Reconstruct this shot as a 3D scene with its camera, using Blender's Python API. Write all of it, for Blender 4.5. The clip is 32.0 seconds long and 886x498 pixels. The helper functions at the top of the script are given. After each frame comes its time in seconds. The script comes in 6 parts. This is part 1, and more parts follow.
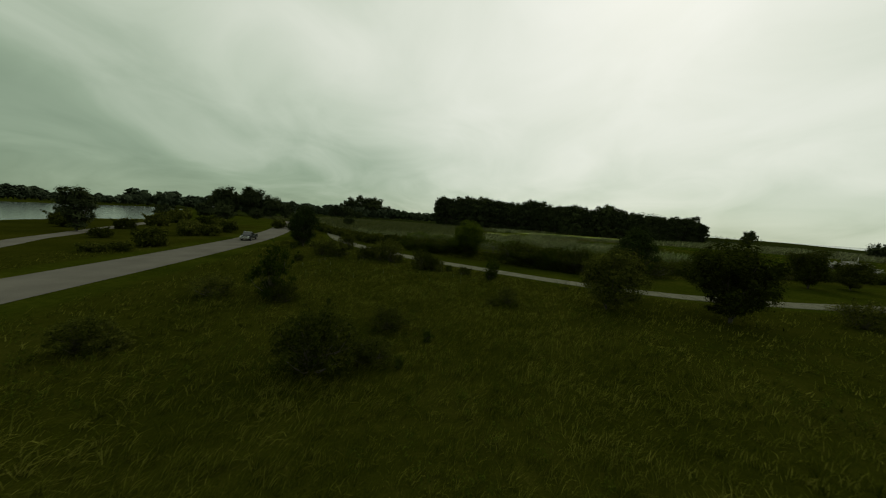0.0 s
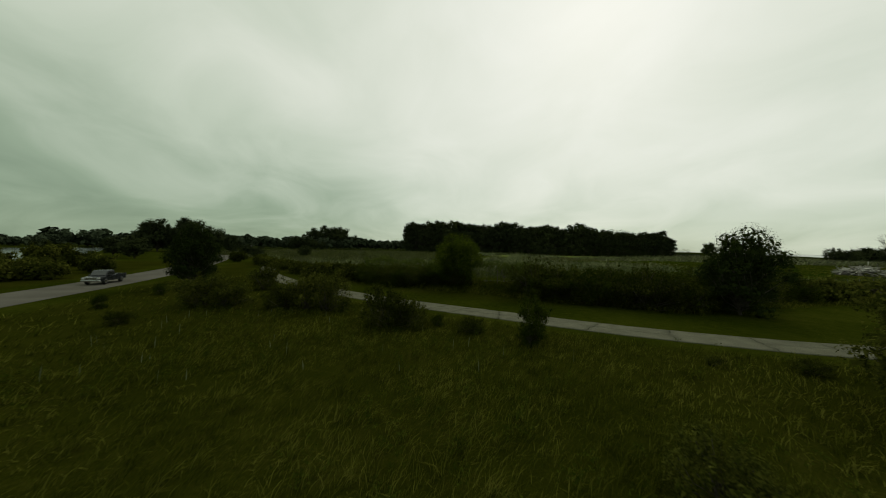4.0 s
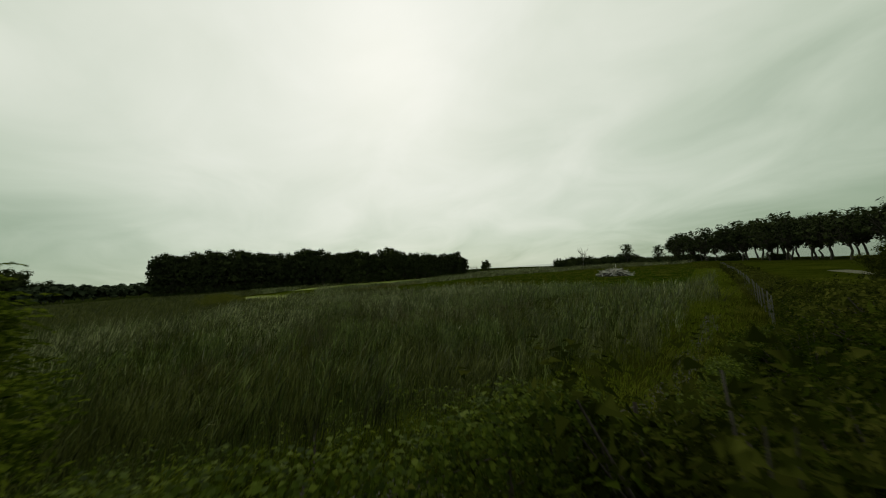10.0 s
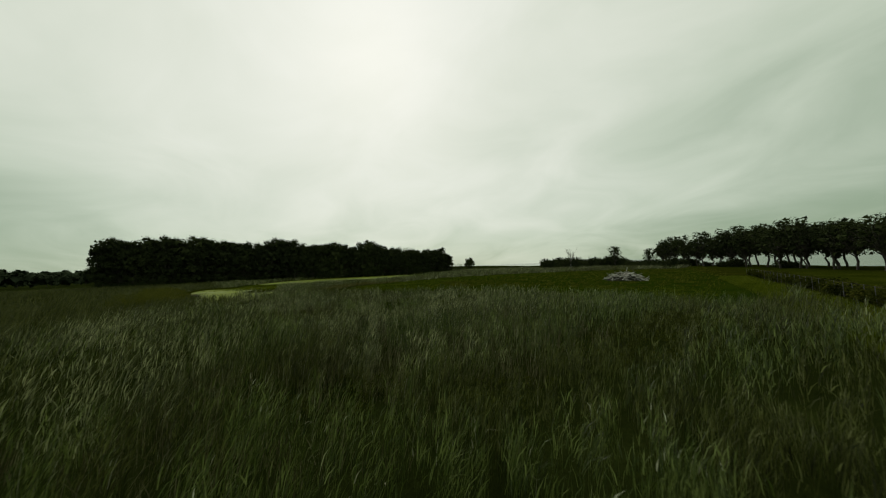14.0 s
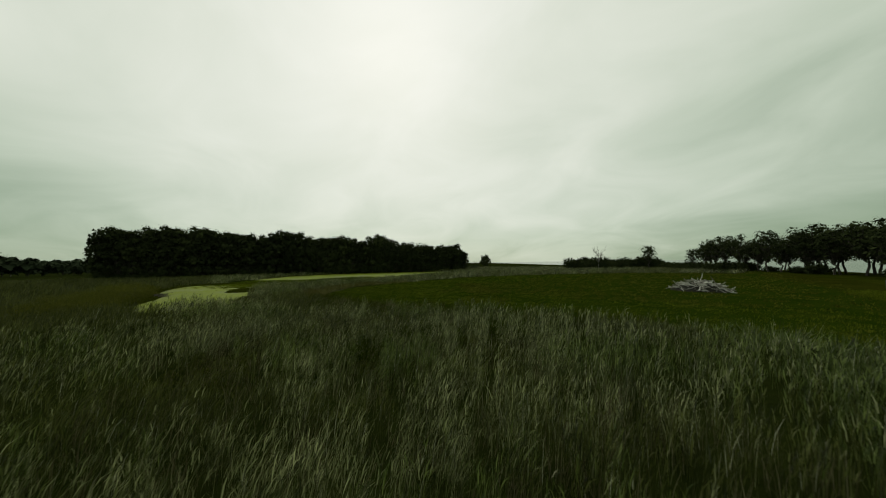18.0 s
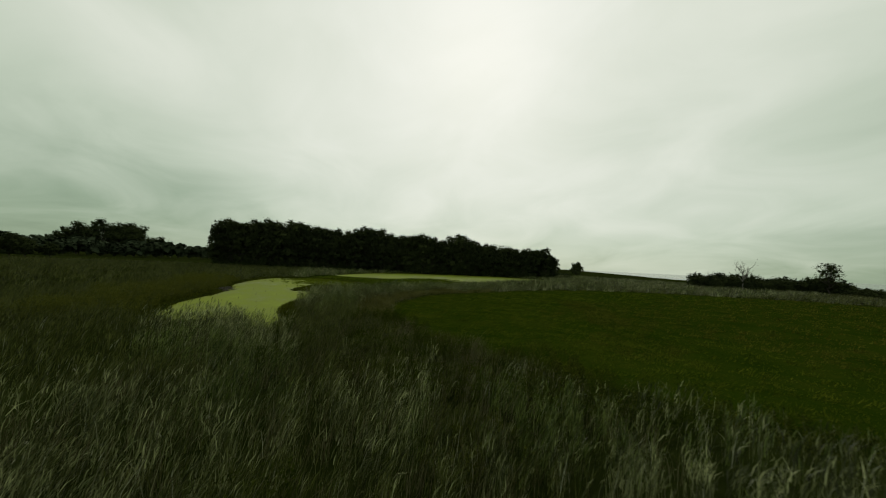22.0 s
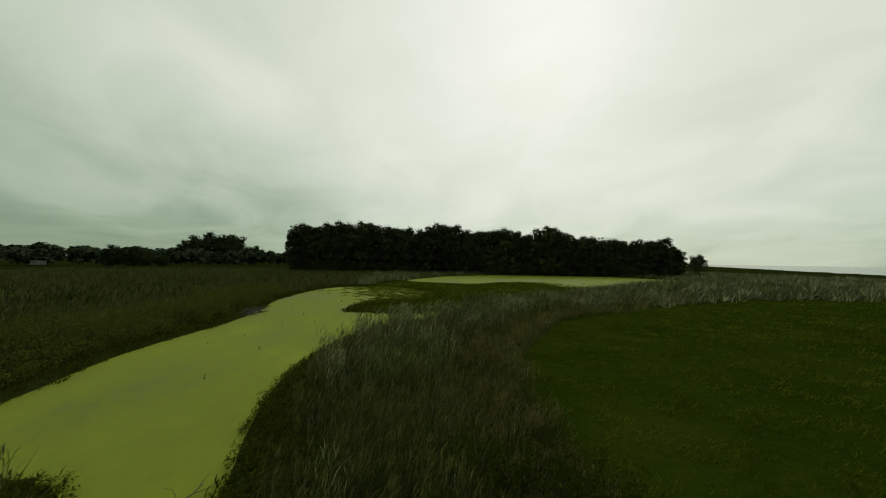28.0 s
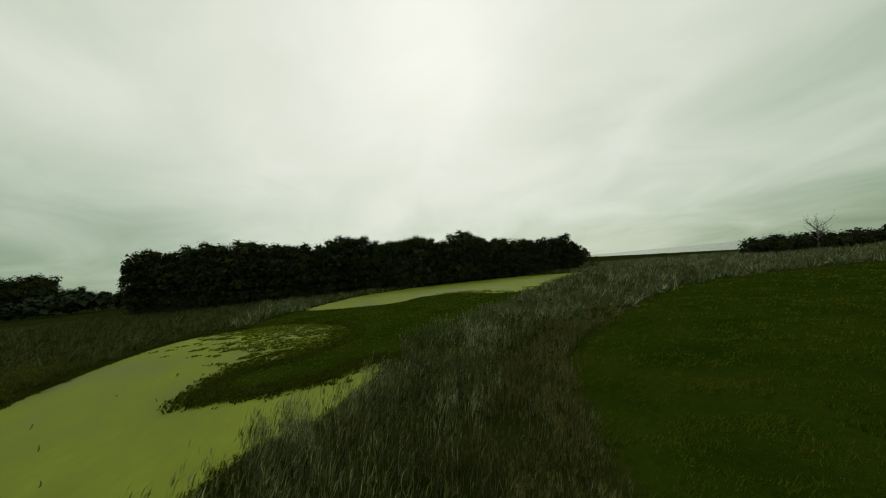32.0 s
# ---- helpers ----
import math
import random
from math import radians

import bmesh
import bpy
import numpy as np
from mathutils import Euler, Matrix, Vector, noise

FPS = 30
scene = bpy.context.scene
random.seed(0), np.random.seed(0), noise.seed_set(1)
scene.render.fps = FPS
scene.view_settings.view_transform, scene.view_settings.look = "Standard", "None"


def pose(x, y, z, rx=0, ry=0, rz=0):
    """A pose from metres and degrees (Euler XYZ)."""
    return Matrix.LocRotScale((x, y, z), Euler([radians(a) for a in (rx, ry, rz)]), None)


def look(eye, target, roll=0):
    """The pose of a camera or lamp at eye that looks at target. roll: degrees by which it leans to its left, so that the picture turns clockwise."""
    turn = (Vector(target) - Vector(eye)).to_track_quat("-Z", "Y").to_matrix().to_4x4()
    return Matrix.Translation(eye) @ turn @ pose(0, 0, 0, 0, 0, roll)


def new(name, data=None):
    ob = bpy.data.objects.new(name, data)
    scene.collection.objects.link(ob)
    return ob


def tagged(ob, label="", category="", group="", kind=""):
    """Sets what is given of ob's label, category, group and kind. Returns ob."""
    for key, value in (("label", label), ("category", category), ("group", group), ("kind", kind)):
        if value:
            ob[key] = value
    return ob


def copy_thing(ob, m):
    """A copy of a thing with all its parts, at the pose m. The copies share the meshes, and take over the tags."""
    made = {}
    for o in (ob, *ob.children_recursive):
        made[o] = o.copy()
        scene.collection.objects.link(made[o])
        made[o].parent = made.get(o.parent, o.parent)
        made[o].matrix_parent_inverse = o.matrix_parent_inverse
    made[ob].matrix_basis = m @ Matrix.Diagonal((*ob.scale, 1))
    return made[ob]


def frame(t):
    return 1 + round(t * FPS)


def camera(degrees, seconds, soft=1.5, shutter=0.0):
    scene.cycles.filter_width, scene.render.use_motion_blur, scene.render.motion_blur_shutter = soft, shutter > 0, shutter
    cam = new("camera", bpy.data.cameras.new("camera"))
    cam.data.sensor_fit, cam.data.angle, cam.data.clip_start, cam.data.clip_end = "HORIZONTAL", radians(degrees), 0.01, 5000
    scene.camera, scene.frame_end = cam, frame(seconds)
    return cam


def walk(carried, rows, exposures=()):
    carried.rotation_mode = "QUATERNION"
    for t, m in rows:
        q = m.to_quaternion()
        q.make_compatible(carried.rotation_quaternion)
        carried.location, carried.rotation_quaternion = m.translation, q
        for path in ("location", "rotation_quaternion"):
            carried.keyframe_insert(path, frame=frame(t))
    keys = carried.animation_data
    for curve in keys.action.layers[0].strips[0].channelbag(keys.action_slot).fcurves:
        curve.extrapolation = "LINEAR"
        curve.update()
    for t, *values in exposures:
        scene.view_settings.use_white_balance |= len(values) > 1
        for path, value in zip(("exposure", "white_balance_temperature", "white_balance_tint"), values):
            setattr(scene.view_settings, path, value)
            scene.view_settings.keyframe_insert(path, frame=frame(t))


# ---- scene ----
cam = camera(110.0, 32.0, soft=1.1, shutter=0.25)
PATH = [
    (0, (0.000, 0.000, 7.533), (0.548, 19.903, 5.642), 3.78),
    (0.5, (-0.012, 2.523, 7.214), (0.535, 22.450, 5.597), 3.81),
    (1, (-0.019, 5.081, 6.910), (0.570, 25.024, 5.513), 3.64),
    (1.5, (0.015, 7.741, 6.634), (0.668, 27.696, 5.464), 3.48),
    (2, (0.027, 10.551, 6.410), (0.797, 30.514, 5.477), 3.15),
    (2.5, (0.011, 13.438, 6.224), (0.963, 33.402, 5.512), 2.79),
    (3, (-0.060, 16.365, 6.084), (1.183, 36.321, 5.639), 2.22),
    (3.5, (-0.083, 19.304, 5.968), (1.598, 39.232, 5.717), 1.50),
    (5.5, (-0.221, 30.983, 5.667), (5.059, 50.269, 6.104), 0.41),
    (6, (0.628, 34.099, 5.713), (6.844, 53.098, 6.326), 0.22),
    (6.5, (1.650, 37.200, 5.800), (8.809, 55.860, 6.538), -0.17),
    (7, (2.782, 40.144, 5.900), (10.858, 58.418, 6.811), -0.82),
    (7.5, (3.992, 43.182, 5.957), (13.044, 60.984, 7.023), -1.54),
    (8, (5.354, 46.210, 6.018), (15.482, 63.416, 7.192), -2.25),
    (8.5, (6.855, 49.179, 6.085), (18.050, 65.701, 7.386), -3.10),
    (9, (8.383, 52.089, 6.095), (20.465, 67.968, 7.454), -3.61),
    (9.5, (9.877, 54.902, 6.062), (22.632, 70.244, 7.451), -3.83),
    (10, (11.298, 57.562, 6.020), (24.553, 72.474, 7.419), -4.00),
    (10.5, (12.636, 59.968, 6.018), (26.232, 74.570, 7.406), -3.88),
    (11, (13.887, 62.171, 6.070), (27.697, 76.574, 7.432), -3.64),
    (11.5, (15.078, 64.264, 6.164), (29.040, 78.521, 7.505), -3.42),
    (12, (16.236, 66.294, 6.272), (30.310, 80.446, 7.557), -3.21),
    (12.5, (17.406, 68.272, 6.378), (31.546, 82.363, 7.614), -2.93),
    (13, (18.635, 70.215, 6.476), (32.803, 84.280, 7.676), -2.69),
    (13.5, (19.962, 72.166, 6.576), (34.131, 86.233, 7.736), -2.40),
    (15.5, (27.879, 80.411, 7.068), (41.904, 94.634, 8.078), -1.54),
    (16, (29.990, 82.683, 7.240), (43.957, 96.965, 8.218), -1.51),
    (16.5, (32.109, 84.994, 7.422), (46.013, 99.339, 8.361), -1.48),
    (17, (34.224, 87.349, 7.610), (48.028, 101.792, 8.524), -1.34),
    (17.5, (36.327, 89.755, 7.802), (49.994, 104.330, 8.696), -1.19),
    (18, (38.400, 92.226, 7.997), (51.884, 106.971, 8.880), -0.89),
    (18.5, (40.430, 94.782, 8.192), (53.668, 109.749, 9.073), -0.43),
    (19, (42.397, 97.442, 8.383), (55.315, 112.683, 9.293), 0.12),
    (19.5, (44.270, 100.223, 8.565), (56.769, 115.808, 9.511), 0.68),
    (20, (46.039, 103.116, 8.733), (58.066, 119.067, 9.698), 1.18),
    (20.5, (47.689, 106.120, 8.885), (59.135, 122.492, 9.851), 1.66),
    (21, (49.216, 109.225, 9.018), (59.998, 126.041, 9.997), 2.11),
    (21.5, (50.605, 112.404, 9.134), (60.666, 129.663, 10.076), 2.37),
    (22, (51.844, 115.628, 9.235), (61.163, 133.299, 10.165), 2.60),
    (22.5, (52.962, 118.902, 9.321), (61.527, 136.953, 10.220), 2.77),
    (23, (53.965, 122.224, 9.396), (61.849, 140.585, 10.244), 2.86),
    (23.5, (54.861, 125.604, 9.460), (62.075, 144.240, 10.272), 2.78),
    (24, (55.614, 129.006, 9.515), (62.226, 147.866, 10.279), 2.67),
    (24.5, (56.186, 132.395, 9.563), (62.280, 151.431, 10.256), 2.42),
    (25, (56.610, 135.757, 9.603), (62.261, 154.931, 10.245), 2.08),
    (25.5, (56.972, 139.105, 9.633), (62.320, 158.367, 10.237), 1.83),
    (27.5, (58.923, 152.597, 9.504), (63.960, 171.941, 10.185), 1.15),
    (28, (59.415, 155.859, 9.513), (64.582, 175.165, 10.255), 0.74),
    (28.5, (59.855, 159.089, 9.554), (65.207, 178.343, 10.364), 0.32),
    (29, (60.234, 162.313, 9.643), (65.877, 181.480, 10.538), -0.21),
    (29.5, (60.592, 165.541, 9.755), (66.677, 184.568, 10.724), -0.93),
    (30, (61.047, 168.764, 9.876), (67.838, 187.548, 10.909), -2.10),
    (30.5, (61.639, 171.956, 10.003), (69.253, 190.417, 11.099), -3.12),
    (31, (62.364, 175.001, 10.126), (70.831, 193.085, 11.264), -3.95),
    (31.5, (63.254, 177.979, 10.248), (72.859, 195.480, 11.452), -4.75),
    (32, (64.287, 180.868, 10.378), (75.003, 197.709, 11.617), -5.48),
]
walk(cam, [(t, look(e, a, r)) for t, e, a, r in PATH])


# ---- world, sun ----
SUN_AZ, SUN_EL = 33.0, 36.0   # degrees clockwise from +y, and up


def build_world():
    w = bpy.data.worlds.new("overcast_sky")
    scene.world = w
    w.use_nodes = True
    nt = w.node_tree
    nt.nodes.clear()
    N, L = nt.nodes.new, nt.links.new
    out = N("ShaderNodeOutputWorld")
    sky = N("ShaderNodeTexSky")
    sky.sky_type, sky.sun_disc = "NISHITA", False
    sky.sun_elevation, sky.sun_rotation = radians(SUN_EL), radians(SUN_AZ)
    bg_clear = N("ShaderNodeBackground")
    bg_clear.inputs["Strength"].default_value = 0.10
    L(sky.outputs[0], bg_clear.inputs["Color"])
    tc = N("ShaderNodeTexCoord")
    norm = N("ShaderNodeVectorMath")
    norm.operation = "NORMALIZE"
    L(tc.outputs["Generated"], norm.inputs[0])
    sep = N("ShaderNodeSeparateXYZ")
    L(norm.outputs[0], sep.inputs[0])

    def mth(op, a, b=None, c=None):
        n = N("ShaderNodeMath")
        n.operation = op
        for i, v in enumerate((a, b, c)):
            if v is None:
                continue
            if isinstance(v, (int, float)):
                n.inputs[i].default_value = v
            else:
                L(v, n.inputs[i])
        return n.outputs[0]

    up = mth("MAXIMUM", sep.outputs["Z"], 0.0)
    den = mth("ADD", up, 0.30)
    px, py = mth("DIVIDE", sep.outputs["X"], den), mth("DIVIDE", sep.outputs["Y"], den)
    comb = N("ShaderNodeCombineXYZ")
    L(px, comb.inputs[0]), L(py, comb.inputs[1])

    def cloud(scale, detail, rough, stretch, turn, shift, bend):
        mp = N("ShaderNodeMapping")
        mp.inputs["Scale"].default_value = stretch
        mp.inputs["Rotation"].default_value = (0, 0, radians(turn))
        mp.inputs["Location"].default_value = (shift, 1.7 * shift, 0)
        L(comb.outputs[0], mp.inputs["Vector"])
        nz = N("ShaderNodeTexNoise")
        nz.inputs["Scale"].default_value, nz.inputs["Detail"].default_value, nz.inputs["Roughness"].default_value = scale, detail, rough
        nz.inputs["Distortion"].default_value = bend
        L(mp.outputs[0], nz.inputs["Vector"])
        return nz.outputs["Fac"]

    big = cloud(0.70, 2.0, 0.45, (1.0, 0.8, 1), 20, 3.1, 0.6)
    billow = cloud(1.9, 6.0, 0.52, (1.0, 0.85, 1), -30, 5.3, 0.9)
    a, e = radians(SUN_AZ), radians(SUN_EL)
    dot = N("ShaderNodeVectorMath")
    dot.operation = "DOT_PRODUCT"
    dot.inputs[1].default_value = (math.sin(a) * math.cos(e), math.cos(a) * math.cos(e), math.sin(e))
    L(norm.outputs[0], dot.inputs[0])
    # brightness of the cloud sheet: brightest round the veiled sun, heaviest low down away from it
    near_sun = mth("POWER", mth("MAXIMUM", mth("MULTIPLY_ADD", dot.outputs["Value"], 0.5, 0.5), 0.0), 5.0)
    glow = mth("POWER", mth("MAXIMUM", dot.outputs["Value"], 0.0), 30.0)
    away = mth("MULTIPLY", mth("SUBTRACT", 1.0, near_sun), mth("MAXIMUM", mth("MULTIPLY_ADD", up, -1.9, 1.0), 0.0))
    v = mth("MULTIPLY_ADD", near_sun, 0.36, 0.40)
    v = mth("MULTIPLY_ADD", glow, 0.10, v)
    v = mth("MULTIPLY_ADD", up, 0.20, v)
    v = mth("MULTIPLY_ADD", away, -0.22, v)
    v = mth("MULTIPLY_ADD", mth("SUBTRACT", big, 0.5), 0.42, v)
    v = mth("MULTIPLY_ADD", mth("SUBTRACT", billow, 0.5), 0.34, v)
    ramp = N("ShaderNodeValToRGB")
    el = ramp.color_ramp.elements
    el[0].position, el[0].color = 0.10, (0.140, 0.205, 0.130, 1)
    el[1].position, el[1].color = 0.98, (0.905, 0.915, 0.835, 1)
    for pos, col in ((0.32, (0.30, 0.385, 0.270, 1)), (0.52, (0.535, 0.605, 0.480, 1)), (0.75, (0.740, 0.775, 0.665, 1))):
        k = el.new(pos)
        k.color = col
    L(v, ramp.inputs[0])
    bg = N("ShaderNodeBackground")
    L(ramp.outputs[0], bg.inputs["Color"])
    bg.inputs["Strength"].default_value = 1.0
    mix = N("ShaderNodeMixShader")
    mix.inputs[0].default_value = 0.95
    L(bg_clear.outputs[0], mix.inputs[1]), L(bg.outputs[0], mix.inputs[2])
    L(mix.outputs[0], out.inputs[0])


build_world()
sun = new("sun", bpy.data.lights.new("sun", "SUN"))
sun.data.energy, sun.data.angle, sun.data.color = 0.5, radians(25), (1.0, 0.97, 0.9)
_a, _e = radians(SUN_AZ), radians(SUN_EL)
sun.matrix_world = look((150 * math.sin(_a), 150 * math.cos(_a), 110), (0, 0, 0))


# ---- materials ----
def material(name, colors, rough=0.8, scale=3.0, fine=40.0, bump=0.2, per="none", spec=0.3, metal=0.0, coord="Object", fine_amount=0.35, patchy=1.0, thin=0.0):
    """Two-scale noise over a range of colours; per: 'island' or 'object' adds variation piece by piece."""
    m = bpy.data.materials.new(name)
    m.use_nodes = True
    nt = m.node_tree
    N, L = nt.nodes.new, nt.links.new
    b = nt.nodes["Principled BSDF"]
    b.inputs["Roughness"].default_value, b.inputs["Metallic"].default_value = rough, metal
    b.inputs["Specular IOR Level"].default_value = spec
    tc = N("ShaderNodeTexCoord")
    n1, n2 = N("ShaderNodeTexNoise"), N("ShaderNodeTexNoise")
    n1.inputs["Scale"].default_value, n1.inputs["Detail"].default_value = scale, 4.0
    n2.inputs["Scale"].default_value, n2.inputs["Detail"].default_value = fine, 3.0
    L(tc.outputs[coord], n1.inputs["Vector"]), L(tc.outputs[coord], n2.inputs["Vector"])

    def mth(op, x, y):
        n = N("ShaderNodeMath")
        n.operation = op
        for i, v in enumerate((x, y)):
            if isinstance(v, (int, float)):
                n.inputs[i].default_value = v
            else:
                L(v, n.inputs[i])
        return n.outputs[0]

    f = mth("ADD", mth("MULTIPLY", n1.outputs["Fac"], 1.0 - fine_amount), mth("MULTIPLY", n2.outputs["Fac"], fine_amount))
    if patchy != 1.0:
        f = mth("ADD", mth("MULTIPLY", mth("SUBTRACT", f, 0.5), patchy), 0.5)
    if per == "island":
        g = N("ShaderNodeNewGeometry")
        f = mth("ADD", mth("MULTIPLY", f, 0.55), mth("MULTIPLY", g.outputs["Random Per Island"], 0.45))
    elif per in ("object", "both"):
        o = N("ShaderNodeObjectInfo")
        f = mth("ADD", mth("MULTIPLY", f, 0.5), mth("MULTIPLY", o.outputs["Random"], 0.5))
        if per == "both":
            g = N("ShaderNodeNewGeometry")
            f = mth("ADD", mth("MULTIPLY", f, 0.6), mth("MULTIPLY", g.outputs["Random Per Island"], 0.4))
    r = N("ShaderNodeValToRGB")
    el = r.color_ramp.elements
    lo, hi = (0.2, 0.8) if per != "none" else (0.3, 0.7)
    for i, c in enumerate(colors):
        p = lo + (hi - lo) * i / max(1, len(colors) - 1)
        if i < 2:
            k = el[i]
            k.position = p
        else:
            k = el.new(p)
        k.color = (*c, 1)
    L(f, r.inputs[0]), L(r.outputs[0], b.inputs["Base Color"])
    if bump:
        bp = N("ShaderNodeBump")
        bp.inputs["Strength"].default_value, bp.inputs["Distance"].default_value = bump, 0.05
        L(n2.outputs["Fac"], bp.inputs["Height"]), L(bp.outputs[0], b.inputs["Normal"])
    if thin:
        # thin leaves let part of the light through
        tr, mx = N("ShaderNodeBsdfTranslucent"), N("ShaderNodeMixShader")
        L(r.outputs[0], tr.inputs["Color"])
        mx.inputs[0].default_value = thin
        L(b.outputs[0], mx.inputs[1]), L(tr.outputs[0], mx.inputs[2])
        L(mx.outputs[0], nt.nodes["Material Output"].inputs["Surface"])
    return m


def plain(name, c, rough=0.5, metal=0.0, spec=0.5):
    return material(name, [tuple(0.85 * x for x in c), tuple(min(1, 1.12 * x) for x in c)], rough, 2.0, 25.0, 0.05, "none", spec, metal)


M_LEAF = material("shrub_leaves", [(0.012, 0.016, 0.002), (0.036, 0.044, 0.006), (0.118, 0.122, 0.022)], 0.8, 1.2, 9.0, 0, "both", 0.0, thin=0.40)
M_LEAF_LIGHT = material("young_tree_leaves", [(0.013, 0.022, 0.0018), (0.028, 0.041, 0.0036), (0.070, 0.088, 0.010)], 0.8, 1.0, 8.0, 0, "both", 0.0, thin=0.40)
M_VINE = material("vine_leaves", [(0.018, 0.030, 0.0022), (0.058, 0.084, 0.0065), (0.155, 0.190, 0.022)], 0.7, 1.0, 8.0, 0, "island", 0.1, thin=0.45)
M_YOUNG = material("box_elder_leaves", [(0.012, 0.021, 0.0014), (0.046, 0.067, 0.0052), (0.170, 0.210, 0.023)], 0.8, 0.6, 6.0, 0, "island", 0.0, thin=0.45)
# dark green foliage; its darkest tone is raised and greyed to imitate haze
M_LEAF_DARK = material("haze_lifted_wood_leaves", [(0.021, 0.027, 0.012), (0.030, 0.038, 0.015), (0.044, 0.054, 0.019)], 0.9, 0.3, 3.0, 0, "both", 0.0)
M_NEEDLE = material("evergreen_needles", [(0.012, 0.019, 0.004), (0.021, 0.031, 0.007), (0.040, 0.053, 0.012)], 0.85, 1.0, 9.0, 0, "both", 0.0, thin=0.20)
# distance haze is painted into this leaf colour: paler and greyer
M_HAZE_LEAF = material("haze_tinted_far_leaves", [(0.030, 0.040, 0.022), (0.042, 0.054, 0.030), (0.058, 0.072, 0.042)], 0.9, 0.2, 2.0, 0, "both", 0.0)
M_BARK = material("bark", [(0.030, 0.024, 0.018), (0.060, 0.050, 0.040), (0.095, 0.082, 0.068)], 0.9, 2.0, 18.0, 0.6)
M_DEADWOOD = material("weathered_wood", [(0.07, 0.062, 0.05), (0.36, 0.34, 0.30), (0.78, 0.76, 0.71)], 0.85, 1.2, 14.0, 0.4, "object", 0.1)
M_FIELD = material("field_grass_blades", [(0.018, 0.024, 0.0018), (0.054, 0.062, 0.005), (0.160, 0.156, 0.029)], 0.85, 0.22, 1.3, 0, "island", 0.0, fine_amount=0.5, patchy=2.5, thin=0.35)
M_REED = material("reed_blades", [(0.010, 0.013, 0.0025), (0.066, 0.078, 0.021), (0.44, 0.45, 0.22)], 0.50, 0.12, 0.7, 0, "island", 0.25, fine_amount=0.55, patchy=2.0, thin=0.15)
M_REED_GREEN = material("green_reed_blades", [(0.012, 0.020, 0.002), (0.056, 0.080, 0.013), (0.20, 0.24, 0.066)], 0.50, 0.12, 0.7, 0, "island", 0.22, fine_amount=0.55, patchy=2.0, thin=0.20)
M_REED_BROWN = material("mixed_marsh_grass", [(0.012, 0.015, 0.002), (0.052, 0.060, 0.011), (0.148, 0.164, 0.044)], 0.55, 0.12, 0.7, 0, "island", 0.18, fine_amount=0.55, patchy=2.2, thin=0.20)
M_BAND = material("dry_sedge", [(0.036, 0.036, 0.008), (0.092, 0.090, 0.025), (0.190, 0.180, 0.070)], 0.85, 0.15, 0.8, 0, "island", 0.0, fine_amount=0.5, patchy=1.8, thin=0.30)
M_REED_PLUME = material("reed_plumes", [(0.13, 0.125, 0.075), (0.25, 0.245, 0.16), (0.46, 0.46, 0.34)], 0.8, 0.5, 4.0, 0, "island", 0.0)
M_STRAW = material("dead_reed_straw", [(0.035, 0.031, 0.013), (0.095, 0.085, 0.040), (0.24, 0.22, 0.125)], 0.7, 0.3, 1.5, 0, "island", 0.1, thin=0.15)
M_MEADOW = material("meadow_grass_blades", [(0.017, 0.028, 0.0018), (0.062, 0.081, 0.0058), (0.116, 0.126, 0.014)], 0.8, 0.10, 1.1, 0, "island", 0.0, fine_amount=0.5, patchy=2.6, thin=0.35)
M_MEADOW_DRY = material("olive_meadow_grass", [(0.022, 0.027, 0.003), (0.066, 0.068, 0.008), (0.118, 0.114, 0.018)], 0.8, 0.10, 1.1, 0, "island", 0.0, fine_amount=0.5, patchy=2.4, thin=0.35)
M_LOWMARSH = material("low_marsh_plants", [(0.018, 0.024, 0.002), (0.045, 0.054, 0.0045), (0.090, 0.098, 0.012)], 0.8, 0.1, 0.8, 0, "island", 0.0, thin=0.35)
M_SPIT = material("marsh_flat_plants", [(0.040, 0.058, 0.003), (0.080, 0.104, 0.007), (0.150, 0.168, 0.020)], 0.8, 0.1, 0.8, 0, "island", 0.0, patchy=1.8, thin=0.35)
M_FLOWER = material("pale_flower_spikes", [(0.10, 0.115, 0.06), (0.19, 0.20, 0.12)], 0.8, 3.0, 20.0, 0, "island", 0.1)
M_ROAD = material("grey_road_asphalt", [(0.085, 0.080, 0.066), (0.108, 0.102, 0.084), (0.135, 0.127, 0.105)], 0.95, 0.25, 30.0, 0.3, "none", 0.0)
M_TRAIL = material("old_trail_asphalt", [(0.080, 0.079, 0.056), (0.122, 0.120, 0.085), (0.185, 0.180, 0.130)], 0.95, 0.9, 22.0, 0.7, "none", 0.0, fine_amount=0.6)
M_CRACK = material("dark_crack_soil", [(0.018, 0.018, 0.010), (0.035, 0.035, 0.018)], 0.95, 3.0, 30.0, 0.3)
M_GRAVEL = material("pale_gravel", [(0.028, 0.027, 0.02), (0.10, 0.095, 0.078)], 0.95, 2.5, 25.0, 0.8)
M_FENCE = plain("galvanised_steel", (0.11, 0.11, 0.10), 0.7, 0.3)
M_RUST = plain("rusty_fence_post", (0.06, 0.045, 0.035), 0.8)
M_TRUCK = plain("dark_truck_paint", (0.012, 0.014, 0.018), 0.25, 0.1)
M_CHROME = plain("chrome", (0.55, 0.55, 0.56), 0.2, 1.0)
M_GLASS = plain("tinted_glass", (0.02, 0.022, 0.024), 0.08, 0.0, 0.8)
M_RUBBER = plain("tyre_rubber", (0.012, 0.012, 0.012), 0.85)
M_LAMP_GLASS = plain("headlight_glass", (0.5, 0.5, 0.48), 0.15)
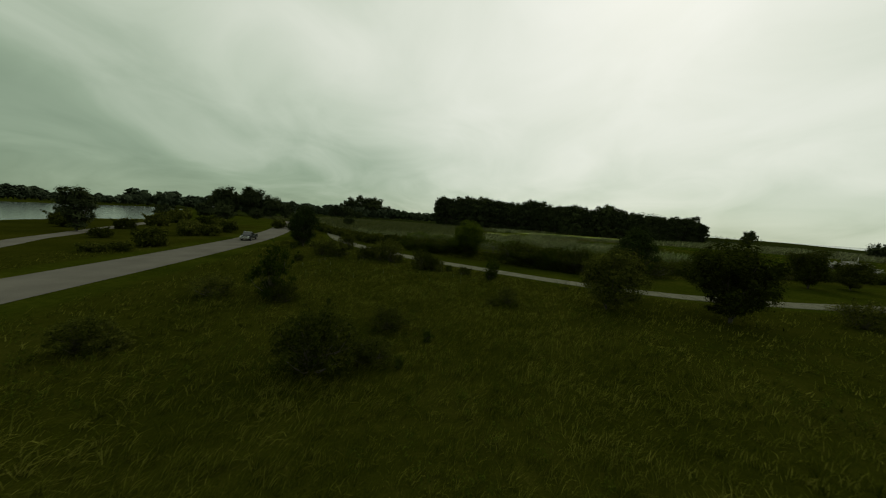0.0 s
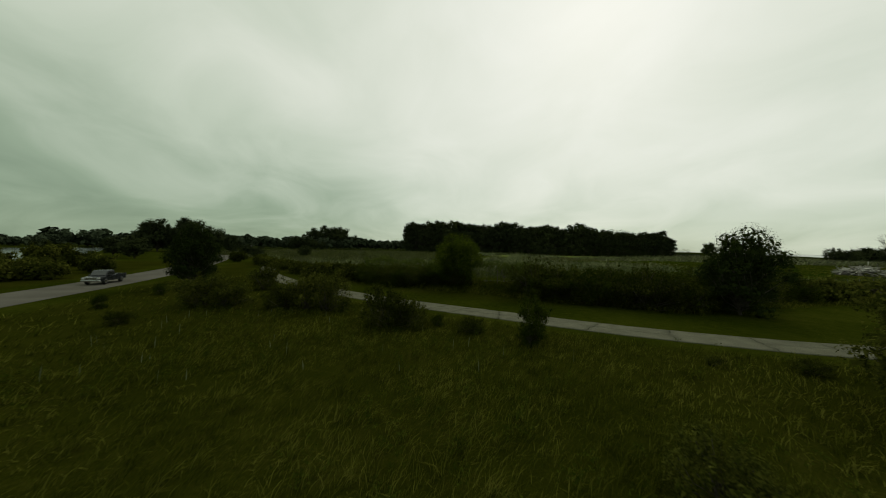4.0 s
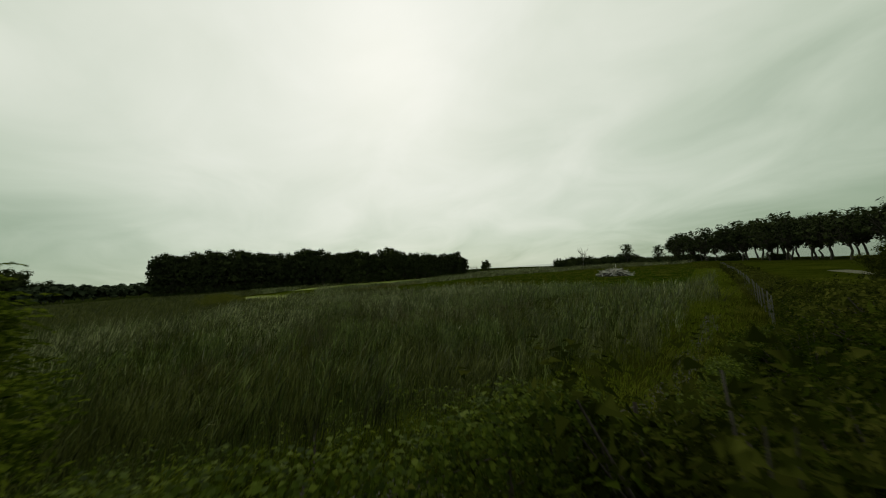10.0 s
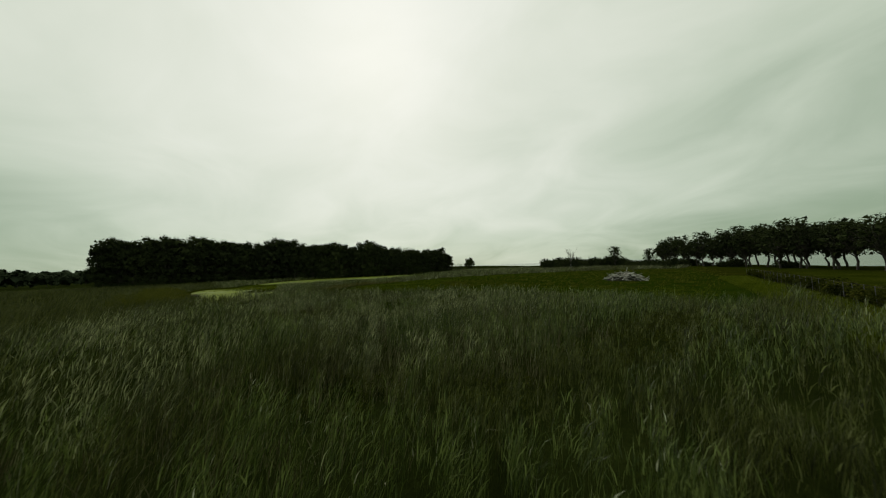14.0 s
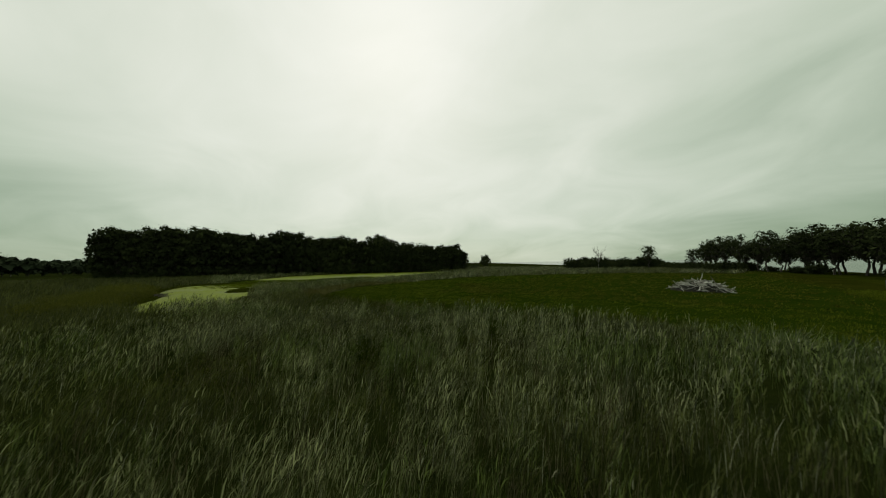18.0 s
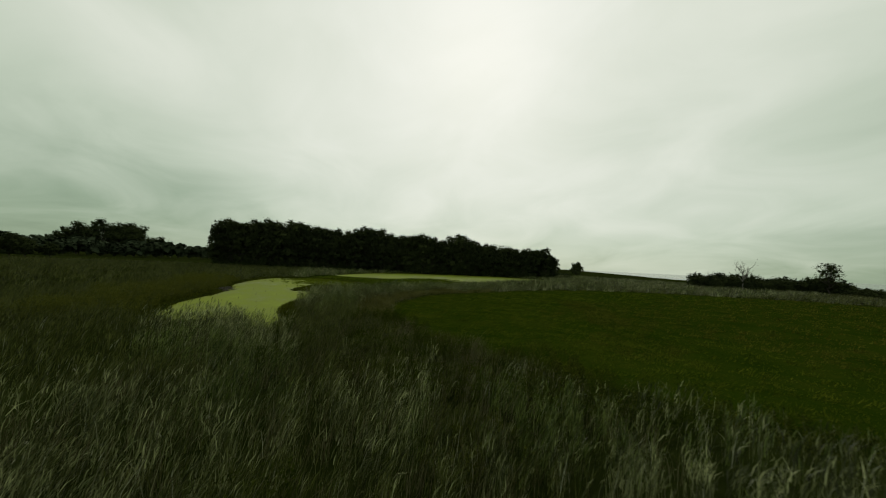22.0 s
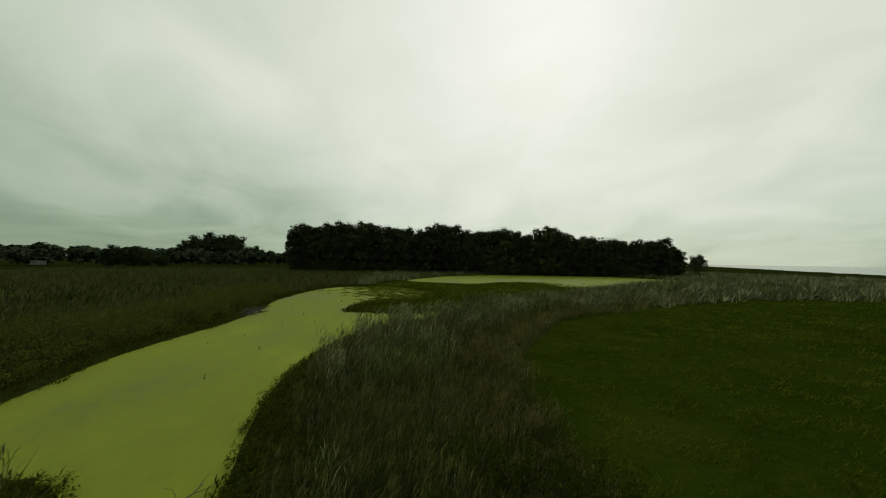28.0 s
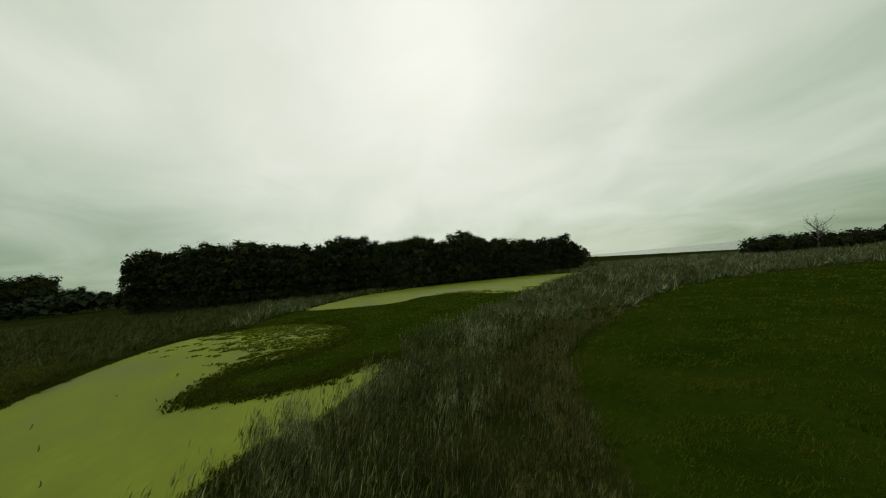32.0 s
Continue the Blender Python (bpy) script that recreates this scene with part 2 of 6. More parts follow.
M_WALL = plain("weathered_house_siding", (0.20, 0.20, 0.18), 0.85)
M_ROOF = plain("grey_shingle_roof", (0.10, 0.095, 0.09), 0.9)


def duckweed_material():
    """Floating duckweed, with thin places where the dark water shows."""
    m = bpy.data.materials.new("duckweed_water")
    m.use_nodes = True
    nt = m.node_tree
    N, L = nt.nodes.new, nt.links.new
    b = nt.nodes["Principled BSDF"]
    tc = N("ShaderNodeTexCoord")
    mp = N("ShaderNodeMapping")
    mp.inputs["Scale"].default_value = (1.0, 0.45, 1.0)
    L(tc.outputs["Object"], mp.inputs[0])
    n1, n2, n3 = (N("ShaderNodeTexNoise") for _ in range(3))
    for n, s, d, src in ((n1, 0.10, 5.0, mp.outputs[0]), (n2, 1.2, 6.0, mp.outputs[0]), (n3, 22.0, 3.0, tc.outputs["Object"])):
        n.inputs["Scale"].default_value, n.inputs["Detail"].default_value = s, d
        n.inputs["Roughness"].default_value = 0.6
        L(src, n.inputs["Vector"])
    r = N("ShaderNodeValToRGB")
    el = r.color_ramp.elements
    el[0].position, el[0].color = 0.27, (0.060, 0.072, 0.012, 1)
    el[1].position, el[1].color = 0.64, (0.188, 0.230, 0.026, 1)
    k = el.new(0.43)
    k.color = (0.132, 0.160, 0.014, 1)
    a1, a2 = N("ShaderNodeMath"), N("ShaderNodeMath")
    a1.operation, a2.operation = "MULTIPLY_ADD", "MULTIPLY_ADD"
    a1.inputs[1].default_value, a1.inputs[2].default_value = 0.25, 0.0
    L(n2.outputs["Fac"], a1.inputs[0])
    a2.inputs[1].default_value = 0.75
    L(n1.outputs["Fac"], a2.inputs[0]), L(a1.outputs[0], a2.inputs[2])
    L(a2.outputs[0], r.inputs[0]), L(r.outputs[0], b.inputs["Base Color"])
    rr = N("ShaderNodeMapRange")
    rr.inputs["From Min"].default_value, rr.inputs["From Max"].default_value = 0.3, 0.55
    rr.inputs["To Min"].default_value, rr.inputs["To Max"].default_value = 0.30, 0.75
    L(a2.outputs[0], rr.inputs["Value"]), L(rr.outputs[0], b.inputs["Roughness"])
    b.inputs["Specular IOR Level"].default_value = 0.05
    bp = N("ShaderNodeBump")
    bp.inputs["Strength"].default_value, bp.inputs["Distance"].default_value = 0.12, 0.02
    L(n3.outputs["Fac"], bp.inputs["Height"]), L(bp.outputs[0], b.inputs["Normal"])
    return m


def water_material():
    m = material("lake_water", [(0.020, 0.030, 0.026), (0.030, 0.042, 0.036)], 0.14, 0.05, 0.6, 0.35, "none", 0.5)
    return m


def ground_material():
    """Mown lawn, reed-bed mud and bright meadow turf, laid out by the zone the ground was built with."""
    m = bpy.data.materials.new("ground_cover")
    m.use_nodes = True
    nt = m.node_tree
    N, L = nt.nodes.new, nt.links.new
    b = nt.nodes["Principled BSDF"]
    b.inputs["Roughness"].default_value, b.inputs["Specular IOR Level"].default_value = 0.95, 0.0
    tc = N("ShaderNodeTexCoord")
    n1, n2, n3 = (N("ShaderNodeTexNoise") for _ in range(3))
    for n, s in ((n1, 0.12), (n2, 1.7), (n3, 14.0)):
        n.inputs["Scale"].default_value, n.inputs["Detail"].default_value = s, 5.0
        L(tc.outputs["Object"], n.inputs["Vector"])
    s1, s2 = N("ShaderNodeMath"), N("ShaderNodeMath")
    s1.operation = s2.operation = "MULTIPLY_ADD"
    s1.inputs[1].default_value, s2.inputs[1].default_value = 0.3, 0.45
    s2.inputs[2].default_value = 0.12
    L(n1.outputs["Fac"], s2.inputs[0])
    L(n2.outputs["Fac"], s1.inputs[0]), L(s2.outputs[0], s1.inputs[2])
    s3 = N("ShaderNodeMath")
    s3.operation = "MULTIPLY_ADD"
    s3.inputs[1].default_value = 0.55
    shifted = N("ShaderNodeMath")
    shifted.operation = "SUBTRACT"
    shifted.inputs[1].default_value = 0.5
    L(n3.outputs["Fac"], shifted.inputs[0]), L(shifted.outputs[0], s3.inputs[0]), L(s1.outputs[0], s3.inputs[2])
    ramps = []
    for lo, mid, hi in (((0.010, 0.015, 0.0011), (0.023, 0.030, 0.0022), (0.042, 0.046, 0.006)),
                        ((0.008, 0.011, 0.002), (0.015, 0.020, 0.004), (0.028, 0.035, 0.008)),
                        ((0.009, 0.018, 0.001), (0.016, 0.029, 0.0016), (0.032, 0.037, 0.004)),
                        ((0.012, 0.015, 0.0015), (0.021, 0.024, 0.002), (0.034, 0.034, 0.005))):
        r = N("ShaderNodeValToRGB")
        el = r.color_ramp.elements
        el[0].position, el[0].color, el[1].position, el[1].color = 0.33, (*lo, 1), 0.66, (*hi, 1)
        k = el.new(0.5)
        k.color = (*mid, 1)
        L(s3.outputs[0], r.inputs[0])
        ramps.append(r)
    at = N("ShaderNodeAttribute")
    at.attribute_name = "zone"
    sep = N("ShaderNodeSeparateXYZ")
    L(at.outputs["Vector"], sep.inputs[0])
    m1, m2, m3 = N("ShaderNodeMix"), N("ShaderNodeMix"), N("ShaderNodeMix")
    m1.data_type = m2.data_type = m3.data_type = "RGBA"
    L(sep.outputs["X"], m1.inputs[0]), L(ramps[0].outputs[0], m1.inputs[6]), L(ramps[1].outputs[0], m1.inputs[7])
    L(sep.outputs["Y"], m2.inputs[0]), L(m1.outputs[2], m2.inputs[6]), L(ramps[2].outputs[0], m2.inputs[7])
    L(sep.outputs["Z"], m3.inputs[0]), L(m2.outputs[2], m3.inputs[6]), L(ramps[3].outputs[0], m3.inputs[7])
    L(m3.outputs[2], b.inputs["Base Color"])
    bp = N("ShaderNodeBump")
    bp.inputs["Strength"].default_value, bp.inputs["Distance"].default_value = 0.7, 0.06
    L(n3.outputs["Fac"], bp.inputs["Height"]), L(bp.outputs[0], b.inputs["Normal"])
    return m


M_DUCKWEED, M_WATER, M_GROUND = duckweed_material(), water_material(), ground_material()


# ---- mesh helpers ----
rng = np.random.default_rng(7)


def mesh_np(name, v, f, mat, smooth=False):
    """A mesh from an array of corners and an array of equal faces."""
    me = bpy.data.meshes.new(name)
    v, f = np.asarray(v, np.float32), np.asarray(f, np.int32)
    me.vertices.add(len(v))
    me.vertices.foreach_set("co", v.ravel())
    me.loops.add(f.size)
    me.loops.foreach_set("vertex_index", f.ravel())
    me.polygons.add(len(f))
    me.polygons.foreach_set("loop_start", np.arange(len(f), dtype=np.int32) * f.shape[1])
    if smooth:
        me.polygons.foreach_set("use_smooth", np.ones(len(f), bool))
    me.update(calc_edges=True)
    me.materials.append(mat)
    return me


def joined(parts):
    vs, fs, n = [], [], 0
    for v, f in parts:
        vs.append(v)
        fs.append(np.asarray(f) + n)
        n += len(v)
    return np.concatenate(vs), np.concatenate(fs)


def part(name, me, parent=None, label=""):
    ob = new(name, me)
    ob.parent = parent
    return tagged(ob, label)


def bm_mesh(name, bm, mat, smooth=False):
    me = bpy.data.meshes.new(name)
    if smooth:
        for f in bm.faces:
            f.smooth = True
    bm.to_mesh(me)
    bm.free()
    me.materials.append(mat)
    return me


def box_mesh(name, size, at, mat, bevel=0.02, taper=1.0, turn=0.0):
    bm = bmesh.new()
    bmesh.ops.create_cube(bm, size=1.0)
    for q in bm.verts:
        k = taper if q.co.z > 0 else 1.0
        q.co = Vector((q.co.x * size[0] * k, q.co.y * size[1] * k, q.co.z * size[2]))
    if bevel:
        bmesh.ops.bevel(bm, geom=bm.edges[:], offset=bevel, segments=2, affect="EDGES", profile=0.7)
    bmesh.ops.transform(bm, matrix=pose(*at, 0, 0, turn), verts=bm.verts)
    return bm_mesh(name, bm, mat)


def tube(points, radii, n=7):
    """Corners and quads of a tapered, bent limb."""
    p = np.asarray(points, float)
    d = np.gradient(p, axis=0)
    d /= np.linalg.norm(d, axis=1)[:, None] + 1e-9
    a = np.cross(d, np.where(np.abs(d[:, 2:3]) > 0.9, [[1.0, 0, 0]], [[0, 0, 1.0]]))
    a /= np.linalg.norm(a, axis=1)[:, None] + 1e-9
    b = np.cross(d, a)
    t = np.arange(n) * 2 * np.pi / n
    v = p[:, None] + np.asarray(radii)[:, None, None] * (np.cos(t)[None, :, None] * a[:, None] + np.sin(t)[None, :, None] * b[:, None])
    k, i = np.meshgrid(np.arange(len(p) - 1), np.arange(n), indexing="ij")
    j = (i + 1) % n
    f = np.stack([k * n + i, k * n + j, (k + 1) * n + j, (k + 1) * n + i], -1).reshape(-1, 4)
    return v.reshape(-1, 3), f


def leaf_quads(c, nrm, size, ratio=0.55):
    """A folded, pointed leaf at each centre."""
    n = len(c)
    r = rng.normal(size=(n, 3))
    u = np.cross(nrm, r)
    u /= np.linalg.norm(u, axis=1)[:, None] + 1e-9
    w = np.cross(nrm, u)
    s = np.asarray(size).reshape(-1, 1) * rng.uniform(0.6, 1.35, (n, 1))
    lift = nrm * s * 0.16
    v = np.stack([c - u * s * 0.5, c + w * s * 0.5 * ratio + lift, c + u * s * 0.5 - lift * 0.8, c - w * s * 0.5 * ratio + lift], 1).reshape(-1, 3)
    f = np.arange(4 * n).reshape(-1, 4)
    return v, f


def leaf_tris(c, nrm, size, ratio=0.6):
    """A small pointed leaf, one triangle, at each centre."""
    n = len(c)
    u = np.cross(nrm, rng.normal(size=(n, 3)))
    u /= np.linalg.norm(u, axis=1)[:, None] + 1e-9
    w = np.cross(nrm, u)
    s = np.asarray(size).reshape(-1, 1) * rng.uniform(0.6, 1.4, (n, 1))
    v = np.stack([c - u * s * 0.45 - w * s * 0.5 * ratio, c - u * s * 0.45 + w * s * 0.5 * ratio, c + u * s * 0.55], 1).reshape(-1, 3)
    return v, np.arange(3 * n).reshape(-1, 3)


def fronds(c, nrm, length, size, k=7):
    """Drooping compound leaves: leaflets in two rows along an arching stalk."""
    n = len(c)
    d = nrm + rng.normal(scale=0.35, size=(n, 3))
    d[:, 2] *= 0.5
    d /= np.linalg.norm(d, axis=1)[:, None]
    side = np.cross(d, [0, 0, 1.0])
    side /= np.linalg.norm(side, axis=1)[:, None] + 1e-9
    ln = length * rng.uniform(0.6, 1.3, (n, 1))
    out, nn = [], []
    for j in range(k):
        t = (j + 1) / k
        q = c + d * ln * t + side * ln * (0.26 * (1 - 0.6 * t) * (1 if j % 2 else -1) if j < k - 1 else 0)
        q[:, 2] -= 0.42 * ln[:, 0] * t * t
        out.append(q)
        nn.append(np.array([0, 0, 1.0]) + 0.5 * d + rng.normal(scale=0.3, size=(n, 3)))
    q, m = np.concatenate(out), np.concatenate(nn)
    return leaf_quads(q, m / np.linalg.norm(m, axis=1)[:, None], size, 0.45)


def crown_points(blobs, n, shell=0.35):
    """Points scattered in the outer shells of a set of overlapping lumps."""
    bc, br = np.array([b[0] for b in blobs], float), np.array([b[1] for b in blobs], float)
    got_c, got_n = [], []
    left = n
    while left > 0:
        i = rng.choice(len(br), size=2 * left, p=br**2 / (br**2).sum())
        d = rng.normal(size=(2 * left, 3))
        d /= np.linalg.norm(d, axis=1)[:, None]
        q = bc[i] + d * (br[i] * (1 - shell * rng.random(2 * left) ** 1.5) * rng.uniform(0.88, 1.12, 2 * left))[:, None] * [1, 1, 0.85]
        deep = (np.linalg.norm((q[:, None] - bc[None]) / [1, 1, 0.85], axis=2) < br[None] * (1 - shell) * 0.9).any(1)
        q, d = q[~deep][:left], d[~deep][:left]
        got_c.append(q)
        got_n.append(d)
        left -= len(q)
    c, nr = np.concatenate(got_c), np.concatenate(got_n)
    nr = nr + [0, 0, 0.8] + rng.normal(scale=0.42, size=nr.shape)
    return c, nr / np.linalg.norm(nr, axis=1)[:, None]


def noise2(x, y, s, seed=0.0):
    """Cheap smooth value noise of plan positions, about -1 to 1."""
    x, y = np.asarray(x) / s + seed * 7.3, np.asarray(y) / s - seed * 3.1
    return (np.sin(x * 1.7 + 1.3 * np.sin(y * 1.1)) + np.sin(y * 2.3 + 1.7 * np.sin(x * 0.9 + 2.0)) + np.sin((x + y) * 1.1 + seed)) / 3.0


def smooth01(x):
    x = np.clip(x, 0, 1)
    return x * x * (3 - 2 * x)


def spline(pts, step=1.0, closed=False):
    """A smooth line through a few corners."""
    p = np.array(pts, float)
    p = np.concatenate([p[-1:], p, p[:2]]) if closed else np.concatenate([2 * p[:1] - p[1:2], p, 2 * p[-1:] - p[-2:-1]])
    out = []
    for i in range(1, len(p) - 2):
        n = max(2, int(np.linalg.norm(p[i + 1] - p[i]) / step))
        t = (np.arange(n) / n)[:, None]
        out.append(0.5 * (2 * p[i] + (p[i + 1] - p[i - 1]) * t + (2 * p[i - 1] - 5 * p[i] + 4 * p[i + 1] - p[i + 2]) * t**2
                          + (3 * p[i] - p[i - 1] - 3 * p[i + 1] + p[i + 2]) * t**3))
    if not closed:
        out.append(p[-2:-1])
    return np.concatenate(out)


def line_distance(x, y, line):
    x, y = np.asarray(x, float).ravel(), np.asarray(y, float).ravel()
    best = np.full(x.shape, 1e9)
    for a, b in zip(line[:-1], line[1:]):
        d = b - a
        t = np.clip(((x - a[0]) * d[0] + (y - a[1]) * d[1]) / (d @ d + 1e-9), 0, 1)
        best = np.minimum(best, np.hypot(x - a[0] - t * d[0], y - a[1] - t * d[1]))
    return best


def signed(x, y, poly):
    """Distance to an outline, negative inside."""
    x, y = np.asarray(x, float).ravel(), np.asarray(y, float).ravel()
    inside = np.zeros(x.shape, bool)
    q = np.roll(poly, -1, axis=0)
    for a, b in zip(poly, q):
        c = (a[1] > y) != (b[1] > y)
        inside ^= c & (x < (b[0] - a[0]) * (y - a[1]) / (b[1] - a[1] + 1e-12) + a[0])
    return np.where(inside, -1, 1) * line_distance(x, y, np.concatenate([poly, poly[:1]]))


# ---- plan ----
WATER_Z = -1.5
ROAD = spline([(-24, -40), (-26.5, -10), (-30, 10), (-32.3, 22), (-35.6, 40), (-39.8, 60), (-43.4, 75), (-48.5, 92), (-54.8, 110), (-68, 142), (-86, 180), (-112, 232), (-160, 300)], 1.5)
TRAIL = spline([(125, 52), (90, 43.5), (70, 38.5), (53, 36.2), (43, 35.6), (33, 36.3), (25.5, 38.3), (18.6, 41.6), (13.6, 44.7), (8.5, 48.4), (2.7, 52.7), (-2.1, 56.5), (-8.6, 62.8),
                (-15.6, 70.5), (-22, 79.5), (-29.0, 92), (-38, 115), (-45, 140), (-46.5, 165), (-52, 195)], 0.6)
SIDE_PATH = spline([(-50, 26), (-60, 43), (-71, 60), (-84, 84), (-96, 106), (-120, 150)], 1.5)
POND = spline([(50, 165.5), (53, 170), (52.3, 183), (53.6, 192), (57.5, 200.5), (62.5, 207.5), (69, 210.5), (78, 219), (77.5, 222), (70, 219.5), (63, 221.5), (57, 225.3),
               (60.5, 236), (70, 238.5), (80, 246), (83, 262), (72, 283), (60, 286), (50, 283), (43, 268), (38.8, 247), (39.2, 234), (38.4, 218), (36, 208),
               (34, 199), (34.2, 190), (34.5, 183), (39.5, 176), (44, 176.5), (48.5, 172)], 1.2, True)
POOL = spline([(85, 320), (103, 348), (125, 368), (171, 382), (225, 374), (252, 340), (256, 303), (215, 292), (196, 283), (166, 270), (150, 274), (148, 300), (128, 305), (110, 297)], 2.5, True)
LOW = spline([(57, 225), (64, 221.5), (72, 219), (82, 224), (100, 236), (124, 248), (150, 262), (166, 270), (152, 280), (148, 299), (128, 305), (108, 299), (86, 320), (72, 306), (64, 290), (72, 283), (80, 264), (78, 248), (62, 240)], 2.5, True)
MEADOW = spline([(76, 185), (84, 194), (96, 205), (121, 212), (147, 218), (190, 218), (238, 194), (278, 160), (286, 104), (230, 91), (150, 77.5), (106, 70.5), (88, 74), (88, 90), (90, 103), (87.5, 114), (82, 128), (75, 145), (71, 166)], 3.0, True)
FENCE_X = np.array([-400, -60, -40, -25, -12, -4, 4, 8.6, 12, 16, 20, 30, 46, 56, 72, 101, 160, 300, 600, 4600.0])
FENCE_Y = np.array([500, 160, 118, 97, 81.5, 74.5, 67.3, 63.2, 61.2, 60.2, 59.7, 59.4, 59.0, 60.2, 62.2, 66, 75, 102, 160, 900.0])
SHORE_X = np.array([-5000, -200, 0, 100, 195, 310, 440, 620, 820, 1260, 5000.0])
SHORE_Y = np.array([-1500, -330, -160, -60, 8, 66, 176, 335, 515, 905, 4400.0])
BAY = spline([(-112, 20), (-128, 95), (-139, 112), (-126, 130), (-180, 215), (-258, 318), (-330, 420), (-400, 440), (-372, 310), (-356, 262), (-330, 120), (-260, -60), (-160, -60)], 8.0, True)


def lookup(values, xs, ys, x, y):
    """Bilinear reading of a grid over the plan."""
    x, y = np.asarray(x, float).ravel(), np.asarray(y, float).ravel()
    i = np.clip(np.searchsorted(xs, x) - 1, 0, len(xs) - 2)
    j = np.clip(np.searchsorted(ys, y) - 1, 0, len(ys) - 2)
    a = np.clip((x - xs[i]) / (xs[i + 1] - xs[i]), 0, 1)
    b = np.clip((y - ys[j]) / (ys[j + 1] - ys[j]), 0, 1)
    return (values[j, i] * (1 - a) + values[j, i + 1] * a) * (1 - b) + (values[j + 1, i] * (1 - a) + values[j + 1, i + 1] * a) * b


class Outline:
    """Signed distance to an outline, read from a fine grid round it."""

    def __init__(self, poly, reach=24.0, step=1.0):
        lo, hi = poly.min(0) - reach, poly.max(0) + reach
        self.xs, self.ys = np.arange(lo[0], hi[0] + step, step), np.arange(lo[1], hi[1] + step, step)
        X, Y = np.meshgrid(self.xs, self.ys)
        self.grid = signed(X, Y, poly).reshape(X.shape)

    def __call__(self, x, y):
        return lookup(self.grid, self.xs, self.ys, x, y)


IN_POND, IN_POOL, IN_LOW, IN_MEADOW = Outline(POND), Outline(POOL[::2], 24, 1.5), Outline(LOW[::2], 24, 1.5), Outline(MEADOW[::2], 24, 1.5)
def fence_y(x):
    return np.interp(x, FENCE_X, FENCE_Y)


def terrain(x, y):
    x, y = np.asarray(x, float).ravel(), np.asarray(y, float).ravel()
    d = y - fence_y(x)
    marsh = smooth01((d - 3.0) / 9.0)
    d_way = np.minimum(line_distance(x, y, ROAD[::3]) - 5.0, line_distance(x, y, TRAIL[::4]) - 3.0)
    rough = smooth01(d_way / 6.0) * (1 - marsh)
    z = rough * (0.16 * noise2(x, y, 9.0, 1.0) + 0.05 * noise2(x, y, 2.6, 2.0)) + marsh * (-1.15 + 0.10 * noise2(x, y, 7.0, 3.0))
    # low bank that the fence stands on
    z = z + 1.3 * smooth01((d + 2.6) / 3.0) * (1 - smooth01((d - 6.0) / 14.0)) * smooth01((x + 18) / 10.0) * (1 - smooth01((x - 15) / 9.0))
    sp, sq, sl = IN_POND(x, y), IN_POOL(x, y), IN_LOW(x, y)
    z = np.where(sl < 2, np.minimum(z, WATER_Z + 0.12 + 0.3 * smooth01(sl / 2)), z)
    for s in (sp, sq):
        z = np.where(s < 2.5, z + (WATER_Z - 0.5 - z) * (1 - smooth01((s + 0.8) / 1.8)), z)
    sb = signed(x, y, BAY)
    z = np.where(sb < 14, z + (WATER_Z - 1.0 - z) * (1 - smooth01((sb + 2) / 14)), z)
    lake = np.interp(x, SHORE_X, SHORE_Y) - y
    return z + (WATER_Z - 1.2 - z) * smooth01((lake + 8) / 16)


GRID = []


def land(x, y):
    return lookup(GRID[2], GRID[0], GRID[1], x, y)


def ground_z(x, y):
    return float(land([x], [y])[0])


def span(*bits):
    """Coordinates from stretches of (start, end, step)."""
    return np.unique(np.concatenate([np.arange(a, b + 1e-6, s) for a, b, s in bits]).round(3))


